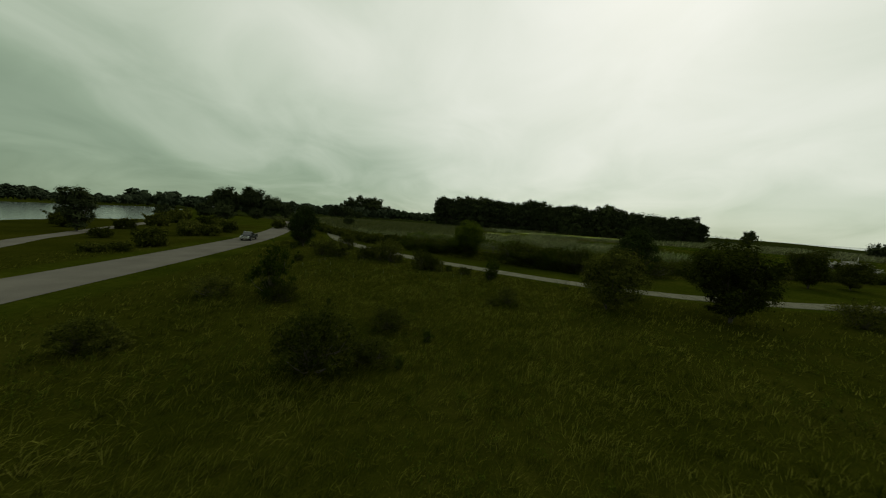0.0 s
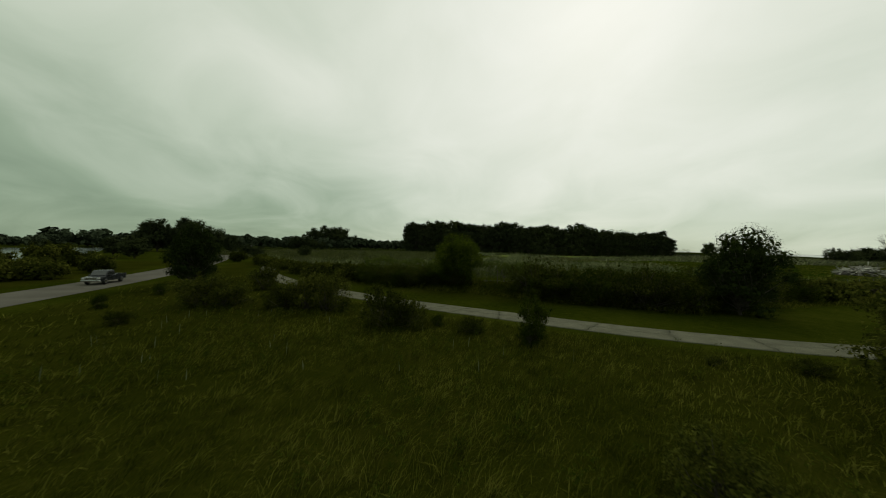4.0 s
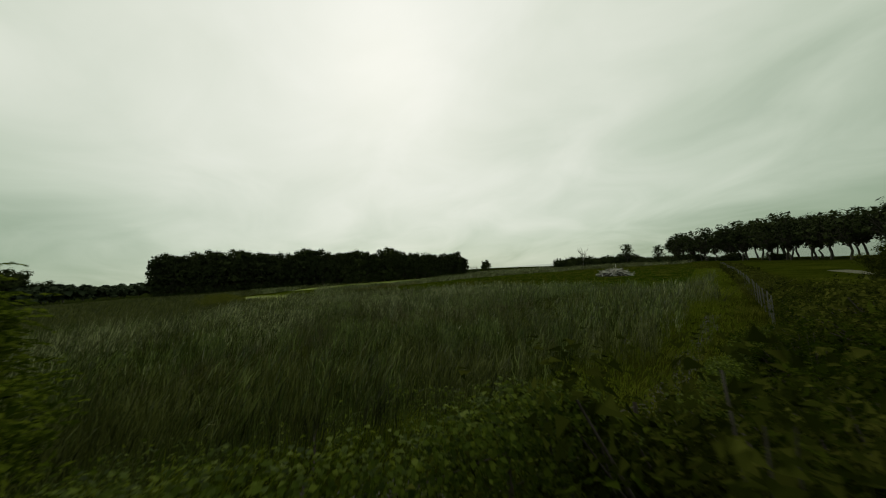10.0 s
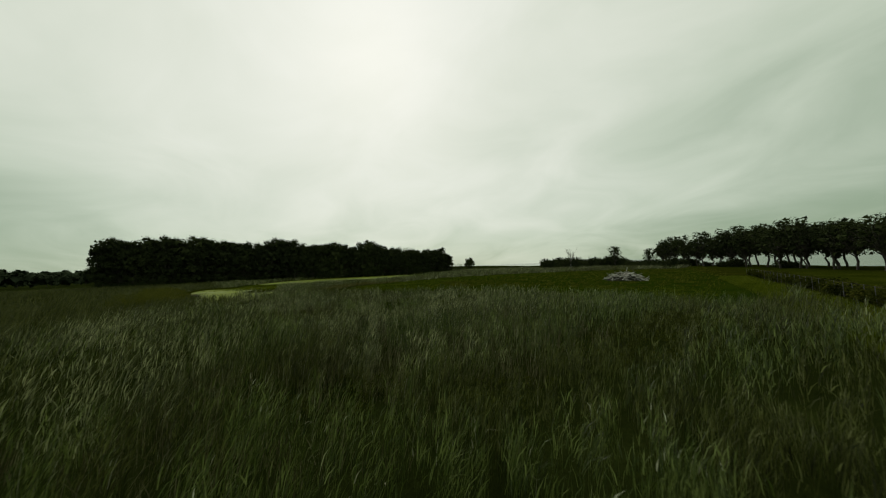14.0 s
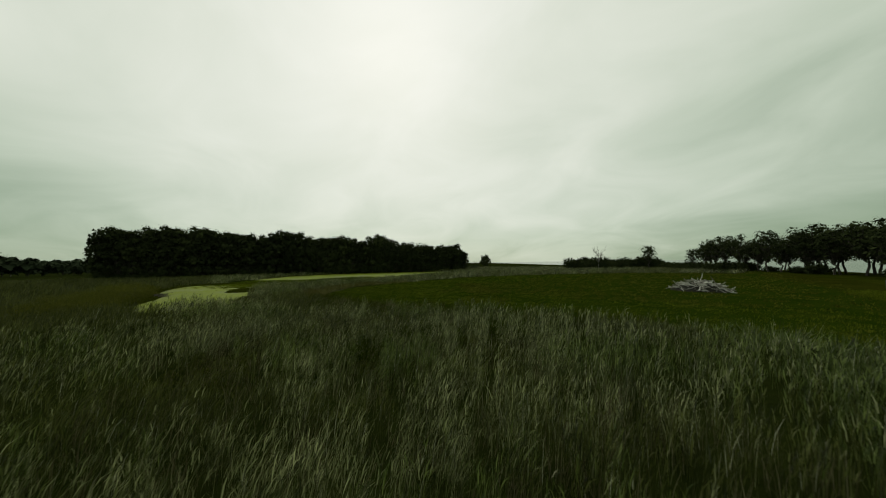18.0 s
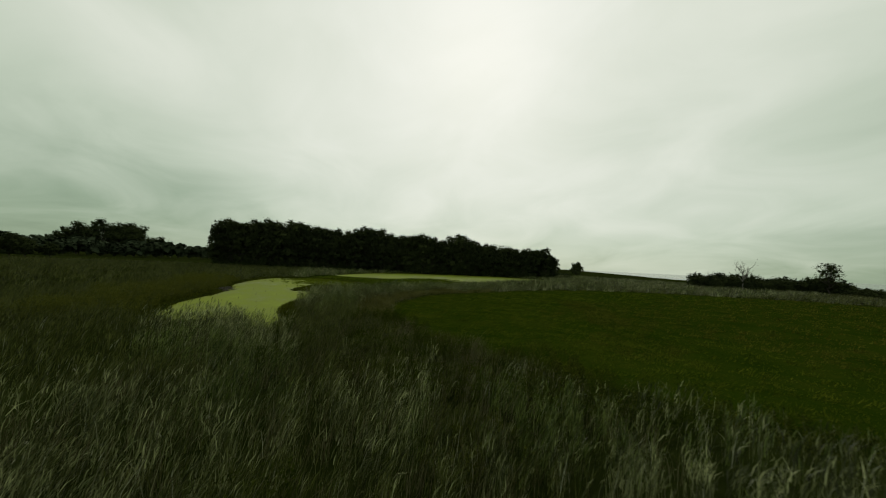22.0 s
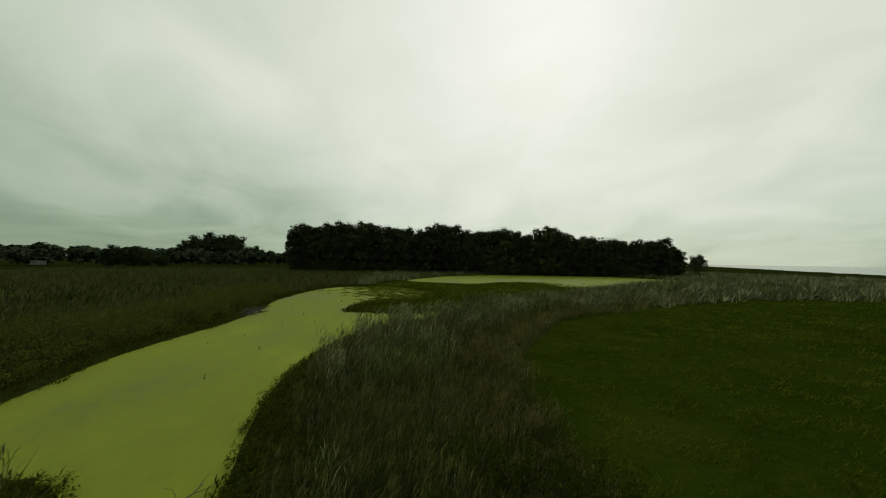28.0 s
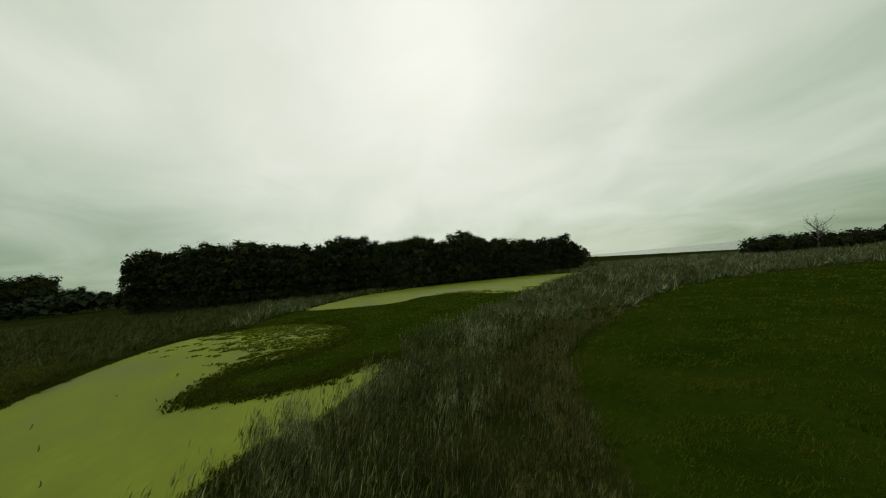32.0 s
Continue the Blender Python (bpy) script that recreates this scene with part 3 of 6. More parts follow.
def build_ground():
    xs = span((-4600, -1000, 600), (-1000, -420, 58), (-420, -150, 15), (-150, -60, 5), (-60, 20, 1.6), (20, 110, 1.0), (110, 330, 4), (330, 700, 18.5), (700, 1300, 60), (1300, 4600, 550))
    ys = span((-4600, -1000, 600), (-1000, -200, 80), (-200, -20, 12), (-20, 100, 1.4), (100, 160, 2), (160, 310, 1.15), (310, 420, 5), (420, 900, 24), (900, 4600, 370))
    X, Y = np.meshgrid(xs, ys)
    Z = terrain(X, Y)
    GRID.extend((xs, ys, Z.reshape(X.shape)))
    v = np.stack([X.ravel(), Y.ravel(), Z], 1)
    i, j = np.meshgrid(np.arange(len(xs) - 1), np.arange(len(ys) - 1))
    k = j * len(xs) + i
    f = np.stack([k, k + 1, k + 1 + len(xs), k + len(xs)], -1).reshape(-1, 4)
    me = mesh_np("ground", v, f, M_GROUND, True)
    marsh = smooth01((v[:, 1] - fence_y(v[:, 0]) - 5) / 4.0)
    mead = 1 - smooth01((IN_MEADOW(v[:, 0], v[:, 1]) + 1) / 2.0)
    low = 1 - smooth01((IN_LOW(v[:, 0], v[:, 1]) + 1) / 2.0)
    near = (np.abs(v[:, 0]) < 120) & (v[:, 1] > -60) & (v[:, 1] < 130)
    rough = np.zeros(len(v))
    south = v[near, 1] < np.interp(v[near, 0], TRAIL[::-1, 0], TRAIL[::-1, 1])
    rough[near] = south * smooth01((line_distance(v[near, 0], v[near, 1], ROAD[::3]) - 6.0) / 1.5) * smooth01((line_distance(v[near, 0], v[near, 1], TRAIL[::4]) - 2.6) / 1.2)
    d = v[:, 1] - fence_y(v[:, 0])
    rough = np.maximum(rough, (np.abs(v[:, 0]) < 260) * smooth01((d + 9) / 3) * (1 - marsh) * 0.8)
    zone = np.stack([marsh, np.maximum(mead, low), rough], 1).astype(np.float32)
    at = me.attributes.new("zone", "FLOAT_VECTOR", "POINT")
    at.data.foreach_set("vector", zone.ravel())
    tagged(new("ground", me), "wide flat ground of lawn, field and marsh", "ground", kind="structure")


def flat_sheet(name, outline, z, mat):
    """A level sheet of open water inside an outline."""
    bm = bmesh.new()
    fc = bm.faces.new([bm.verts.new((*p, z)) for p in outline])
    bmesh.ops.triangulate(bm, faces=[fc])
    return bm_mesh(name, bm, mat)


def pond_sheet(name, inside, z, mat, step):
    """A level sheet of still water that runs under the banks of its pond."""
    xs, ys = np.arange(inside.xs[0], inside.xs[-1], step), np.arange(inside.ys[0], inside.ys[-1], step)
    X, Y = np.meshgrid(xs, ys)
    i, j = np.meshgrid(np.arange(len(xs) - 1), np.arange(len(ys) - 1))
    k = (j * len(xs) + i).ravel()
    k = k[inside(xs[i].ravel() + step / 2, ys[j].ravel() + step / 2) < 1.2]
    f = np.stack([k, k + 1, k + 1 + len(xs), k + len(xs)], -1)
    used, f = np.unique(f, return_inverse=True)
    v = np.stack([X.ravel(), Y.ravel(), np.full(X.size, z)], 1)[used]
    return mesh_np(name, v, f.reshape(-1, 4), mat)


def strip(name, line, half, lift, mat, wobble=0.0):
    """A way of a given half width laid along a line on the ground."""
    d = np.gradient(line, axis=0)
    d /= np.linalg.norm(d, axis=1)[:, None]
    n = np.stack([-d[:, 1], d[:, 0]], 1)
    cols = []
    s = np.arange(len(line))
    for k in (-1, -0.5, 0, 0.5, 1):
        off = half * k + (wobble * k * (np.sin(s * 0.37) + np.sin(s * 0.91 + k)) if abs(k) == 1 else 0)
        p = line + n * np.reshape(off, (-1, 1))
        cols.append(np.column_stack([p, land(p[:, 0], p[:, 1]) + lift - 0.02 * abs(k)]))
    v = np.stack(cols, 1).reshape(-1, 3)
    i, j = np.meshgrid(np.arange(len(line) - 1), np.arange(4), indexing="ij")
    k = i * 5 + j
    return mesh_np(name, v, np.stack([k + 5, k + 6, k + 1, k], -1).reshape(-1, 4), mat, True)


build_ground()
tagged(new("duckweed_pond", pond_sheet("duckweed_pond", IN_POND, WATER_Z, M_DUCKWEED, 0.7)), "still pond channel covered with yellow-green duckweed", "water", kind="structure")
tagged(new("duckweed_pool", pond_sheet("duckweed_pool", IN_POOL, WATER_Z, M_DUCKWEED, 1.6)), "far marsh pool covered with yellow-green duckweed", "water", kind="structure")
tagged(new("bay_water", flat_sheet("bay_water", BAY.mean(0) + 1.05 * (BAY - BAY.mean(0)), WATER_Z, M_WATER)), "grey bay water in front of a wooded shore", "water", kind="structure")
_shore = np.column_stack([SHORE_X, SHORE_Y + 14])
_lake = np.concatenate([_shore, [[5000, -5000], [-5000, -5000]]])
tagged(new("lake_water", flat_sheet("lake_water", _lake, WATER_Z, M_WATER)), "open grey lake water reaching the horizon", "water", kind="structure")
tagged(new("road", strip("road", ROAD, 3.55, 0.05, M_ROAD)), "pale grey two-lane asphalt road through grass", "road", kind="structure")
tagged(new("side_path", strip("side_path", SIDE_PATH, 1.6, 0.05, M_ROAD)), "narrow grey path beyond the road", "path", kind="structure")


def build_trail():
    """Old asphalt in panels with ragged transverse cracks, on a dark bed."""
    bed = tagged(new("pavement", strip("trail_bed", TRAIL, 1.62, 0.012, M_CRACK)), "old grey asphalt trail with ragged cracks", "path", kind="structure")
    arc = np.concatenate([[0], np.cumsum(np.linalg.norm(np.diff(TRAIL, axis=0), axis=1))])
    d = np.gradient(TRAIL, axis=0)
    d /= np.linalg.norm(d, axis=1)[:, None]
    nr = np.stack([-d[:, 1], d[:, 0]], 1)

    def at(s, o):
        p = np.array([np.interp(s, arc, TRAIL[:, k]) for k in (0, 1)]).T
        q = np.array([np.interp(s, arc, nr[:, k]) for k in (0, 1)]).T
        return p + q * np.reshape(o, (-1, 1))

    r = random.Random(3)
    N = 15

    def ragged(n, amp):
        """A jagged line of offsets."""
        out, x = [], 0.0
        for _ in range(n):
            x = 0.55 * x + r.uniform(-amp, amp)
            out.append(x)
        return np.array(out)

    cuts, s = [], 1.5
    while s < arc[-1] - 2:
        cuts.append((s, ragged(N, 0.13) + r.uniform(-0.6, 0.6) * np.linspace(-1, 1, N)))
        s += r.choice((1.8, 2.4, 3.1, 3.8, 4.9))
    across = np.linspace(-1.55, 1.55, N)
    rows_n = 9
    for (s0, j0), (s1, j1) in zip(cuts[:-1], cuts[1:]):
        g0, g1 = r.uniform(0.012, 0.038), r.uniform(0.012, 0.038)
        mid = ragged(rows_n, 0.05) + r.uniform(-0.15, 0.15)
        split = r.random() < 0.7
        side0, side1 = ragged(rows_n, 0.035), ragged(rows_n, 0.035)
        for half in ((0, 1) if split else (2,)):
            cols = range(0, N // 2 + 1) if half == 0 else range(N // 2, N) if half == 1 else range(N)
            cols = np.array(list(cols))
            pts = []
            for q in range(rows_n):
                t = q / (rows_n - 1)
                sa = ((s0 + j0 + g0) * (1 - t) + (s1 + j1 - g1) * t)[cols]
                oo = across[cols].copy()
                if half != 1:
                    oo[0] += side0[q]
                if half != 0:
                    oo[-1] += side1[q]
                if half == 0:
                    oo[-1] = mid[q] - 0.011
                if half == 1:
                    oo[0] = mid[q] + 0.011
                pts.append(at(sa, oo))
            p = np.concatenate(pts)
            z = land(p[:, 0], p[:, 1]) + 0.045 + r.uniform(-0.003, 0.005)
            top = np.column_stack([p, z])
            m = len(cols)
            a, c = np.meshgrid(np.arange(rows_n - 1), np.arange(m - 1), indexing="ij")
            k = a * m + c
            f = np.stack([k, k + m, k + m + 1, k + 1], -1).reshape(-1, 4)
            ring = [*range(0, m), *range(2 * m - 1, rows_n * m, m), *range(rows_n * m - 2, (rows_n - 1) * m - 1, -1), *range((rows_n - 2) * m, 0, -m)]
            low = top[ring] - [0, 0, 0.045]
            n = len(ring)
            q4 = np.array([[ring[e], ring[(e + 1) % n], rows_n * m + (e + 1) % n, rows_n * m + e] for e in range(n)])
            part("asphalt_panel", mesh_np("asphalt_panel", np.concatenate([top, low]), np.concatenate([f, q4]), M_TRAIL), bed)


# ---- plants ----
def limb(a, b, r0, r1, sag=0.12, n=6, sides=6):
    a, b = np.array(a, float), np.array(b, float)
    t = np.linspace(0, 1, n)[:, None]
    bend = rng.normal(scale=0.05, size=(n, 3)) * np.linalg.norm(b - a) * np.sin(t * np.pi)
    p = a + (b - a) * t + bend + np.array([0, 0, 1]) * sag * np.linalg.norm(b - a) * t * (1 - t)
    return tube(p, np.linspace(r0, r1, n), sides)


def lumps(n, centre, spread, r, squash=0.8, floor=0.0):
    """Leafy masses spread evenly round a crown's centre, some nearer to it than others."""
    out = []
    turn = rng.uniform(0, 6.28)
    for i in range(n):
        up = 1 - 2 * (i + 0.5) / n
        side, a = math.sqrt(1 - up * up), turn + 2.39996 * i
        d = np.array([side * math.cos(a), side * math.sin(a), up]) + rng.normal(scale=0.16, size=3)
        d /= np.linalg.norm(d)
        k = rng.uniform(0.5, 1.06)
        c = np.array(centre) + d * np.array(spread) * k * [1, 1, squash]
        rr = r * rng.uniform(0.65, 1.25)
        c[2] = max(c[2], floor + rr * 0.5)
        out.append((c, rr))
    return out


def spray(foot, tip, r):
    """A leafy shoot: lumps that shrink towards its tip."""
    return [(foot + (tip - foot) * t, r * (1 - 0.72 * t)) for t in (0.0, 0.3, 0.55, 0.78, 1.0)]


def make_tree(name, height, width, trunk_h, leaves, leaf, mat, blob_n=14, trunk_r=0.16, label="", ragged=0, lean=0.0, shell=0.4, ratio=0.6, frond=0):
    """A trunk with limbs (one mesh) and a crown of many small leaves (another)."""
    root = new(name)
    ch = height - trunk_h
    centre = (lean, 0, trunk_h + ch * 0.5)
    blobs = [(np.array(centre), min(width, ch) * 0.30)]
    blobs += lumps(blob_n, centre, (width * 0.42, width * 0.42, ch * 0.47), min(width, ch) * (0.20 if blob_n < 50 else 0.15), 1.0, trunk_h * 0.7)
    if blob_n >= 50:
        # crowns narrow towards their tops
        for c, r in blobs[1:]:
            k = max(0.0, (c[2] - centre[2]) / (ch * 0.5))
            c[:2] *= 1 - 0.4 * k * k
    blobs.append((np.array([lean, 0, height - min(width, ch) * 0.20]), min(width, ch) * 0.18))
    wood = [limb((0, 0, -0.1), (lean * 0.6, 0, trunk_h + ch * 0.35), trunk_r, trunk_r * 0.5, 0.0, 7, 8)]
    for c, r in blobs[1::1 if leaf < 1 else 4]:
        base = np.array([lean * 0.3, 0, trunk_h * rng.uniform(0.75, 1.0) + 0.1 * ch * rng.random()])
        wood.append(limb(base, c, trunk_r * 0.45, trunk_r * 0.1, 0.1, *((3, 3) if leaf > 0.3 else (5, 5))))
    for i in range(ragged):
        a, q = rng.uniform(0, 6.28), width * rng.uniform(0.05, 0.38)
        foot = np.array([lean + math.cos(a) * q * 0.8, math.sin(a) * q * 0.8, trunk_h + ch * 0.60])
        tip = np.array([lean + math.cos(a) * q * 1.1, math.sin(a) * q * 1.1, height * rng.uniform(0.90, 1.0) - 0.5 * q])
        blobs += spray(foot, tip, width * 0.11)
        wood.append(limb(foot, tip, trunk_r * 0.2, trunk_r * 0.06, 0.0, 3, 3))
    v, f = joined(wood)
    part("trunk", mesh_np("trunk", v, f, M_BARK, True), root)
    ci, ni = crown_points([(p, 0.72 * q) for p, q in blobs], leaves // 6, 0.5)
    c, nr = crown_points(blobs, leaves, shell)
    if frond:
        v, f = joined([fronds(c, nr, frond, leaf), leaf_quads(*crown_points([(p, 0.98 * q) for p, q in blobs], 15000, 0.4), leaf * 1.5)])
    else:
        v, f = joined([leaf_tris(c, nr, leaf, ratio), leaf_tris(ci, ni, leaf * 2.2, 0.8)])
    part("crown", mesh_np("crown", v, f, mat), root)
    return tagged(root, label, "tree")


def make_bush(name, r, h, leaves, leaf, mat, label, flat=1.0, blob_n=9, stalks=0, clump=0.36):
    root = new(name)
    blobs = lumps(blob_n, (0, 0, h * 0.42), (r * (1.04 - clump), r * (1.04 - clump), h * (0.76 - clump)), min(r, h) * clump, flat, 0.0)
    wood = []
    for c, rr in blobs:
        wood.append(limb((rng.normal(scale=0.01), rng.normal(scale=0.01), -0.05), c, 0.018, 0.006, 0.05, 4, 3))
    for _ in range(stalks):
        a, q = rng.uniform(0, 6.28), r * rng.uniform(0, 0.8)
        foot = np.array([math.cos(a) * q * 0.7, math.sin(a) * q * 0.7, h * 0.5])
        tip = np.array([math.cos(a) * q * 1.25, math.sin(a) * q * 1.25, h * rng.uniform(0.86, 1.08) - 0.25 * q])
        blobs += spray(foot, tip, 0.15 * r)
        wood.append(limb((0, 0, -0.02), 0.85 * tip, 0.012, 0.003, 0.0, 3, 3))
    v, f = joined(wood)
    part("branching_stem", mesh_np("stem", v, f, M_BARK, True), root)
    c, nr = crown_points(blobs, leaves, 0.45)
    c[:, 2] = np.maximum(c[:, 2], 0.03)
    ci, ni = crown_points([(p, 0.72 * q) for p, q in blobs], leaves // 6, 0.5)
    ci[:, 2] = np.maximum(ci[:, 2], 0.03)
    v, f = joined([leaf_tris(c, nr, leaf, 0.65), leaf_tris(ci, ni, leaf * (2.2 if clump > 0.24 else 1.5), 0.8)])
    part("foliage", mesh_np("foliage", v, f, mat), root)
    return tagged(root, label, "shrub")


def leafy(x, y, z, h, per, leaf, spread=0.35):
    """Leafy weeds: small leaves round short upright stems."""
    n = len(x) * per
    t = rng.uniform(0.08, 1.0, n) ** 0.7
    H = np.repeat(h, per)
    a, q = rng.uniform(0, 2 * np.pi, n), rng.random(n) ** 0.5 * spread * H * (1.1 - 0.5 * t)
    c = np.stack([np.repeat(x, per) + np.cos(a) * q, np.repeat(y, per) + np.sin(a) * q, np.repeat(z, per) + H * t], 1)
    m = np.stack([np.cos(a) * 0.6, np.sin(a) * 0.6, np.full(n, 0.9)], 1) + rng.normal(scale=0.4, size=(n, 3))
    return leaf_tris(c, m / np.linalg.norm(m, axis=1)[:, None], leaf, 0.6)


def make_dead_tree(name, height, label, n=16):
    root = new(name)
    wood = [limb((0, 0, -0.2), (0.3, 0, height * 0.6), 0.3, 0.14, 0, 7, 7)]
    for i in range(n):
        z = height * rng.uniform(0.25, 0.6)
        a = rng.uniform(0, 6.28)
        q = height * rng.uniform(0.12, 0.38)
        tip = np.array([math.cos(a) * q, math.sin(a) * q, min(height, z + height * rng.uniform(0.15, 0.45))])
        wood.append(limb((0.2, 0, z), tip, 0.12, 0.03, 0.1, 6, 5))
        for _ in range(4):
            w = np.array([0.2, 0, z]) + (tip - [0.2, 0, z]) * rng.uniform(0.4, 0.9)
            wood.append(limb(w, w + rng.normal(scale=0.09 * height, size=3) + [0, 0, 0.06 * height], 0.05, 0.015, 0, 4, 4))
    v, f = joined(wood)
    part("branching_trunk", mesh_np("trunk", v, f, M_DEADWOOD, True), root)
    return tagged(root, label, "tree")


def blades(x, y, z, h, width, per, lean, spread, droop=0.35, wind=(0.75, -0.35), simple=False):
    """Tufts of bent, tapering blades: corners and quads for all of them at once."""
    n = len(x) * per
    X = np.repeat(x, per) + rng.normal(scale=1, size=n) * np.repeat(np.broadcast_to(spread, x.shape), per)
    Y = np.repeat(y, per) + rng.normal(scale=1, size=n) * np.repeat(np.broadcast_to(spread, x.shape), per)
    H = np.repeat(np.broadcast_to(h, x.shape), per) * rng.uniform(0.6, 1.12, n)
    W = np.repeat(np.broadcast_to(width, x.shape), per) * rng.uniform(0.6, 1.3, n)
    Z = np.repeat(z, per) - 0.04
    a = rng.uniform(0, 2 * np.pi, n)
    k = np.abs(rng.normal(scale=lean, size=n)) + 0.05
    wx, wy = (np.repeat(np.broadcast_to(q, x.shape), per) for q in wind)
    dx, dy = np.cos(a) * k + wx * lean * 0.8, np.sin(a) * k + wy * lean * 0.8
    b = rng.uniform(0, np.pi, n)
    sx, sy = np.cos(b) * W * 0.5, np.sin(b) * W * 0.5
    rows = []
    for t, ww in ((0.0, 1.0),) if simple else ((0.0, 0.7), (0.5, 1.0)):
        q = t**1.7
        cx, cy, cz = X + dx * H * q, Y + dy * H * q, Z + H * (t - droop * (dx**2 + dy**2) * t**3)
        rows += [np.stack([cx - sx * ww, cy - sy * ww, cz], 1), np.stack([cx + sx * ww, cy + sy * ww, cz], 1)]
    rows.append(np.stack([X + dx * H, Y + dy * H, Z + H * (1 - droop * (dx**2 + dy**2))], 1))
    v = np.stack(rows, 1).reshape(-1, 3)
    if simple:
        return v, np.arange(3 * n).reshape(-1, 3)
    o = (np.arange(n) * 5)[:, None]
    return v, np.concatenate([o + [0, 1, 3], o + [0, 3, 2], o + [2, 3, 4]], 0)


def scatter(x0, x1, y0, y1, per_m2, keep):
    n = int((x1 - x0) * (y1 - y0) * per_m2)
    x, y = rng.uniform(x0, x1, n), rng.uniform(y0, y1, n)
    k = keep(x, y)
    return x[k], y[k]


# ---- the field by the road, and the verges ----
NEAR_LINE = np.array([(0, -4), (0, 30), (4, 44), (9, 54), (15, 64), (26, 80), (42, 97), (52, 115), (57, 140), (60, 160), (65, 186), (75, 200.0)])


def off_ways(x, y, road_margin, trail_margin):
    return (line_distance(x, y, ROAD[::3]) > 3.55 + road_margin) & (line_distance(x, y, TRAIL[::4]) > 1.55 + trail_margin)


def field_keep(near, far):
    def keep(x, y):
        d = line_distance(x, y, NEAR_LINE)
        south = y < np.interp(x, TRAIL[::-1, 0], TRAIL[::-1, 1])
        return south & (d >= near) & (d < far) & off_ways(x, y, 3.2 + 0.5 * noise2(x, y, 3.0), 1.6 + 0.4 * noise2(x, y, 2.0, 4.0))
    return keep


def build_field():
    bits = []
    for near, far, dens, per, w in ((0, 8, 22, 3, 0.017), (8, 18, 10, 3, 0.028), (18, 50, 1.7, 4, 0.08)):
        x, y = scatter(-70, 75, -2, 90, dens, field_keep(near, far))
        patch = 0.5 + 0.5 * noise2(x, y, 5.5, 5.0)
        h = (0.28 + 0.34 * patch + 0.16 * noise2(x, y, 1.1, 6.0)) * rng.uniform(0.7, 1.2, len(x))
        bits.append(blades(x, y, land(x, y), h, w, per, 0.75, 0.10 + w, 0.34, (1.0 + 0.8 * noise2(x, y, 1.9, 7.0), 0.5 + 0.8 * noise2(x, y, 2.3, 8.0)), w > 0.06))
    for near, far, dens, per, w in ((0, 10, 2.0, 14, 0.018), (10, 24, 0.9, 12, 0.033), (24, 50, 0.2, 8, 0.07)):
        x, y = scatter(-60, 60, -2, 80, dens, field_keep(near, far))
        bits.append(blades(x, y, land(x, y), 0.42 + 0.22 * rng.random(len(x)), w, per, 0.75, 0.07, 0.36, (0.9, 0.4)))
    v, f = joined(bits)
    tagged(new("field_grass", mesh_np("field_grass", v, f, M_FIELD)), "long wind-combed olive grass in the field", "grass", kind="stuff")
    # leafy weeds among the grass
    x, y = scatter(-45, 42, 2, 66, 0.9, lambda x, y: field_keep(0, 30)(x, y) & (noise2(x, y, 4.2, 31.0) + 0.5 * noise2(x, y, 1.5, 32.0) > 0.05))
    v, f = leafy(x, y, land(x, y), rng.uniform(0.35, 0.8, len(x)), 34, 0.085, 0.55)
    tagged(new("field_weeds", mesh_np("field_weeds", v, f, M_LEAF_LIGHT)), "low leafy weeds among the field grass", "weeds", kind="stuff")
    # pale flower spikes near the trail
    x, y = scatter(-22, 14, 36, 64, 0.13, field_keep(0, 40))
    v, f = blades(x, y, land(x, y), 0.80, 0.045, 1, 0.08, 0.02, 0.1)
    tagged(new("flower_spikes", mesh_np("flower_spikes", v, f, M_FLOWER)), "pale green mullein spikes among the grass", "wildflowers", kind="stuff")
    # mown verges: short blades
    def verge(x, y):
        d = line_distance(x, y, TRAIL[::4])
        return (d > 1.6) & (d < 7) & (y < fence_y(x) - 3) & (line_distance(x, y, NEAR_LINE) < 28)
    x, y = scatter(-25, 45, 30, 85, 6, verge)
    v, f = blades(x, y, land(x, y), 0.07, 0.02, 3, 0.8, 0.08, 0.3)
    tagged(new("verge_grass", mesh_np("verge_grass", v, f, M_FIELD)), "short mown grass beside the trail", "grass", kind="stuff")


SPOTS = [(16, 83, 5.0), (20, 76.5, 3.0), (22, 79.5, 3.0), (37, 84, 2.5), (31, 91, 3.0), (41, 122, 4.0), (61, 113, 1.7), (51, 115, 1.7), (60, 151, 2.6), (69, 147, 3.6), (78, 142, 4.0), (76, 137, 3.0), (66, 159, 2.4), (56, 81, 5.0), (47, 82, 4.0), (64, 80, 5.0), (66, 137, 4.0), (60, 143, 3.0), (72, 133, 4.0), (62, 130, 3.0)]


def left_bank(x, y):
    return (x < 46 + 0.25 * (y - 190)) & (y > 178) & (y < 262)


def in_marsh(x, y, margin=4.6):
    return (y > fence_y(x) + margin + 1.6 * noise2(x, y, 4.0, 6.0)) & (IN_POND(x, y) > np.where((x > 50) & (y < 232), 3.0, np.where(left_bank(x, y), 6.0, 1.5)) + 0.7 * noise2(x, y, 2.2, 8.0)) & (IN_POOL(x, y) > 0.5)


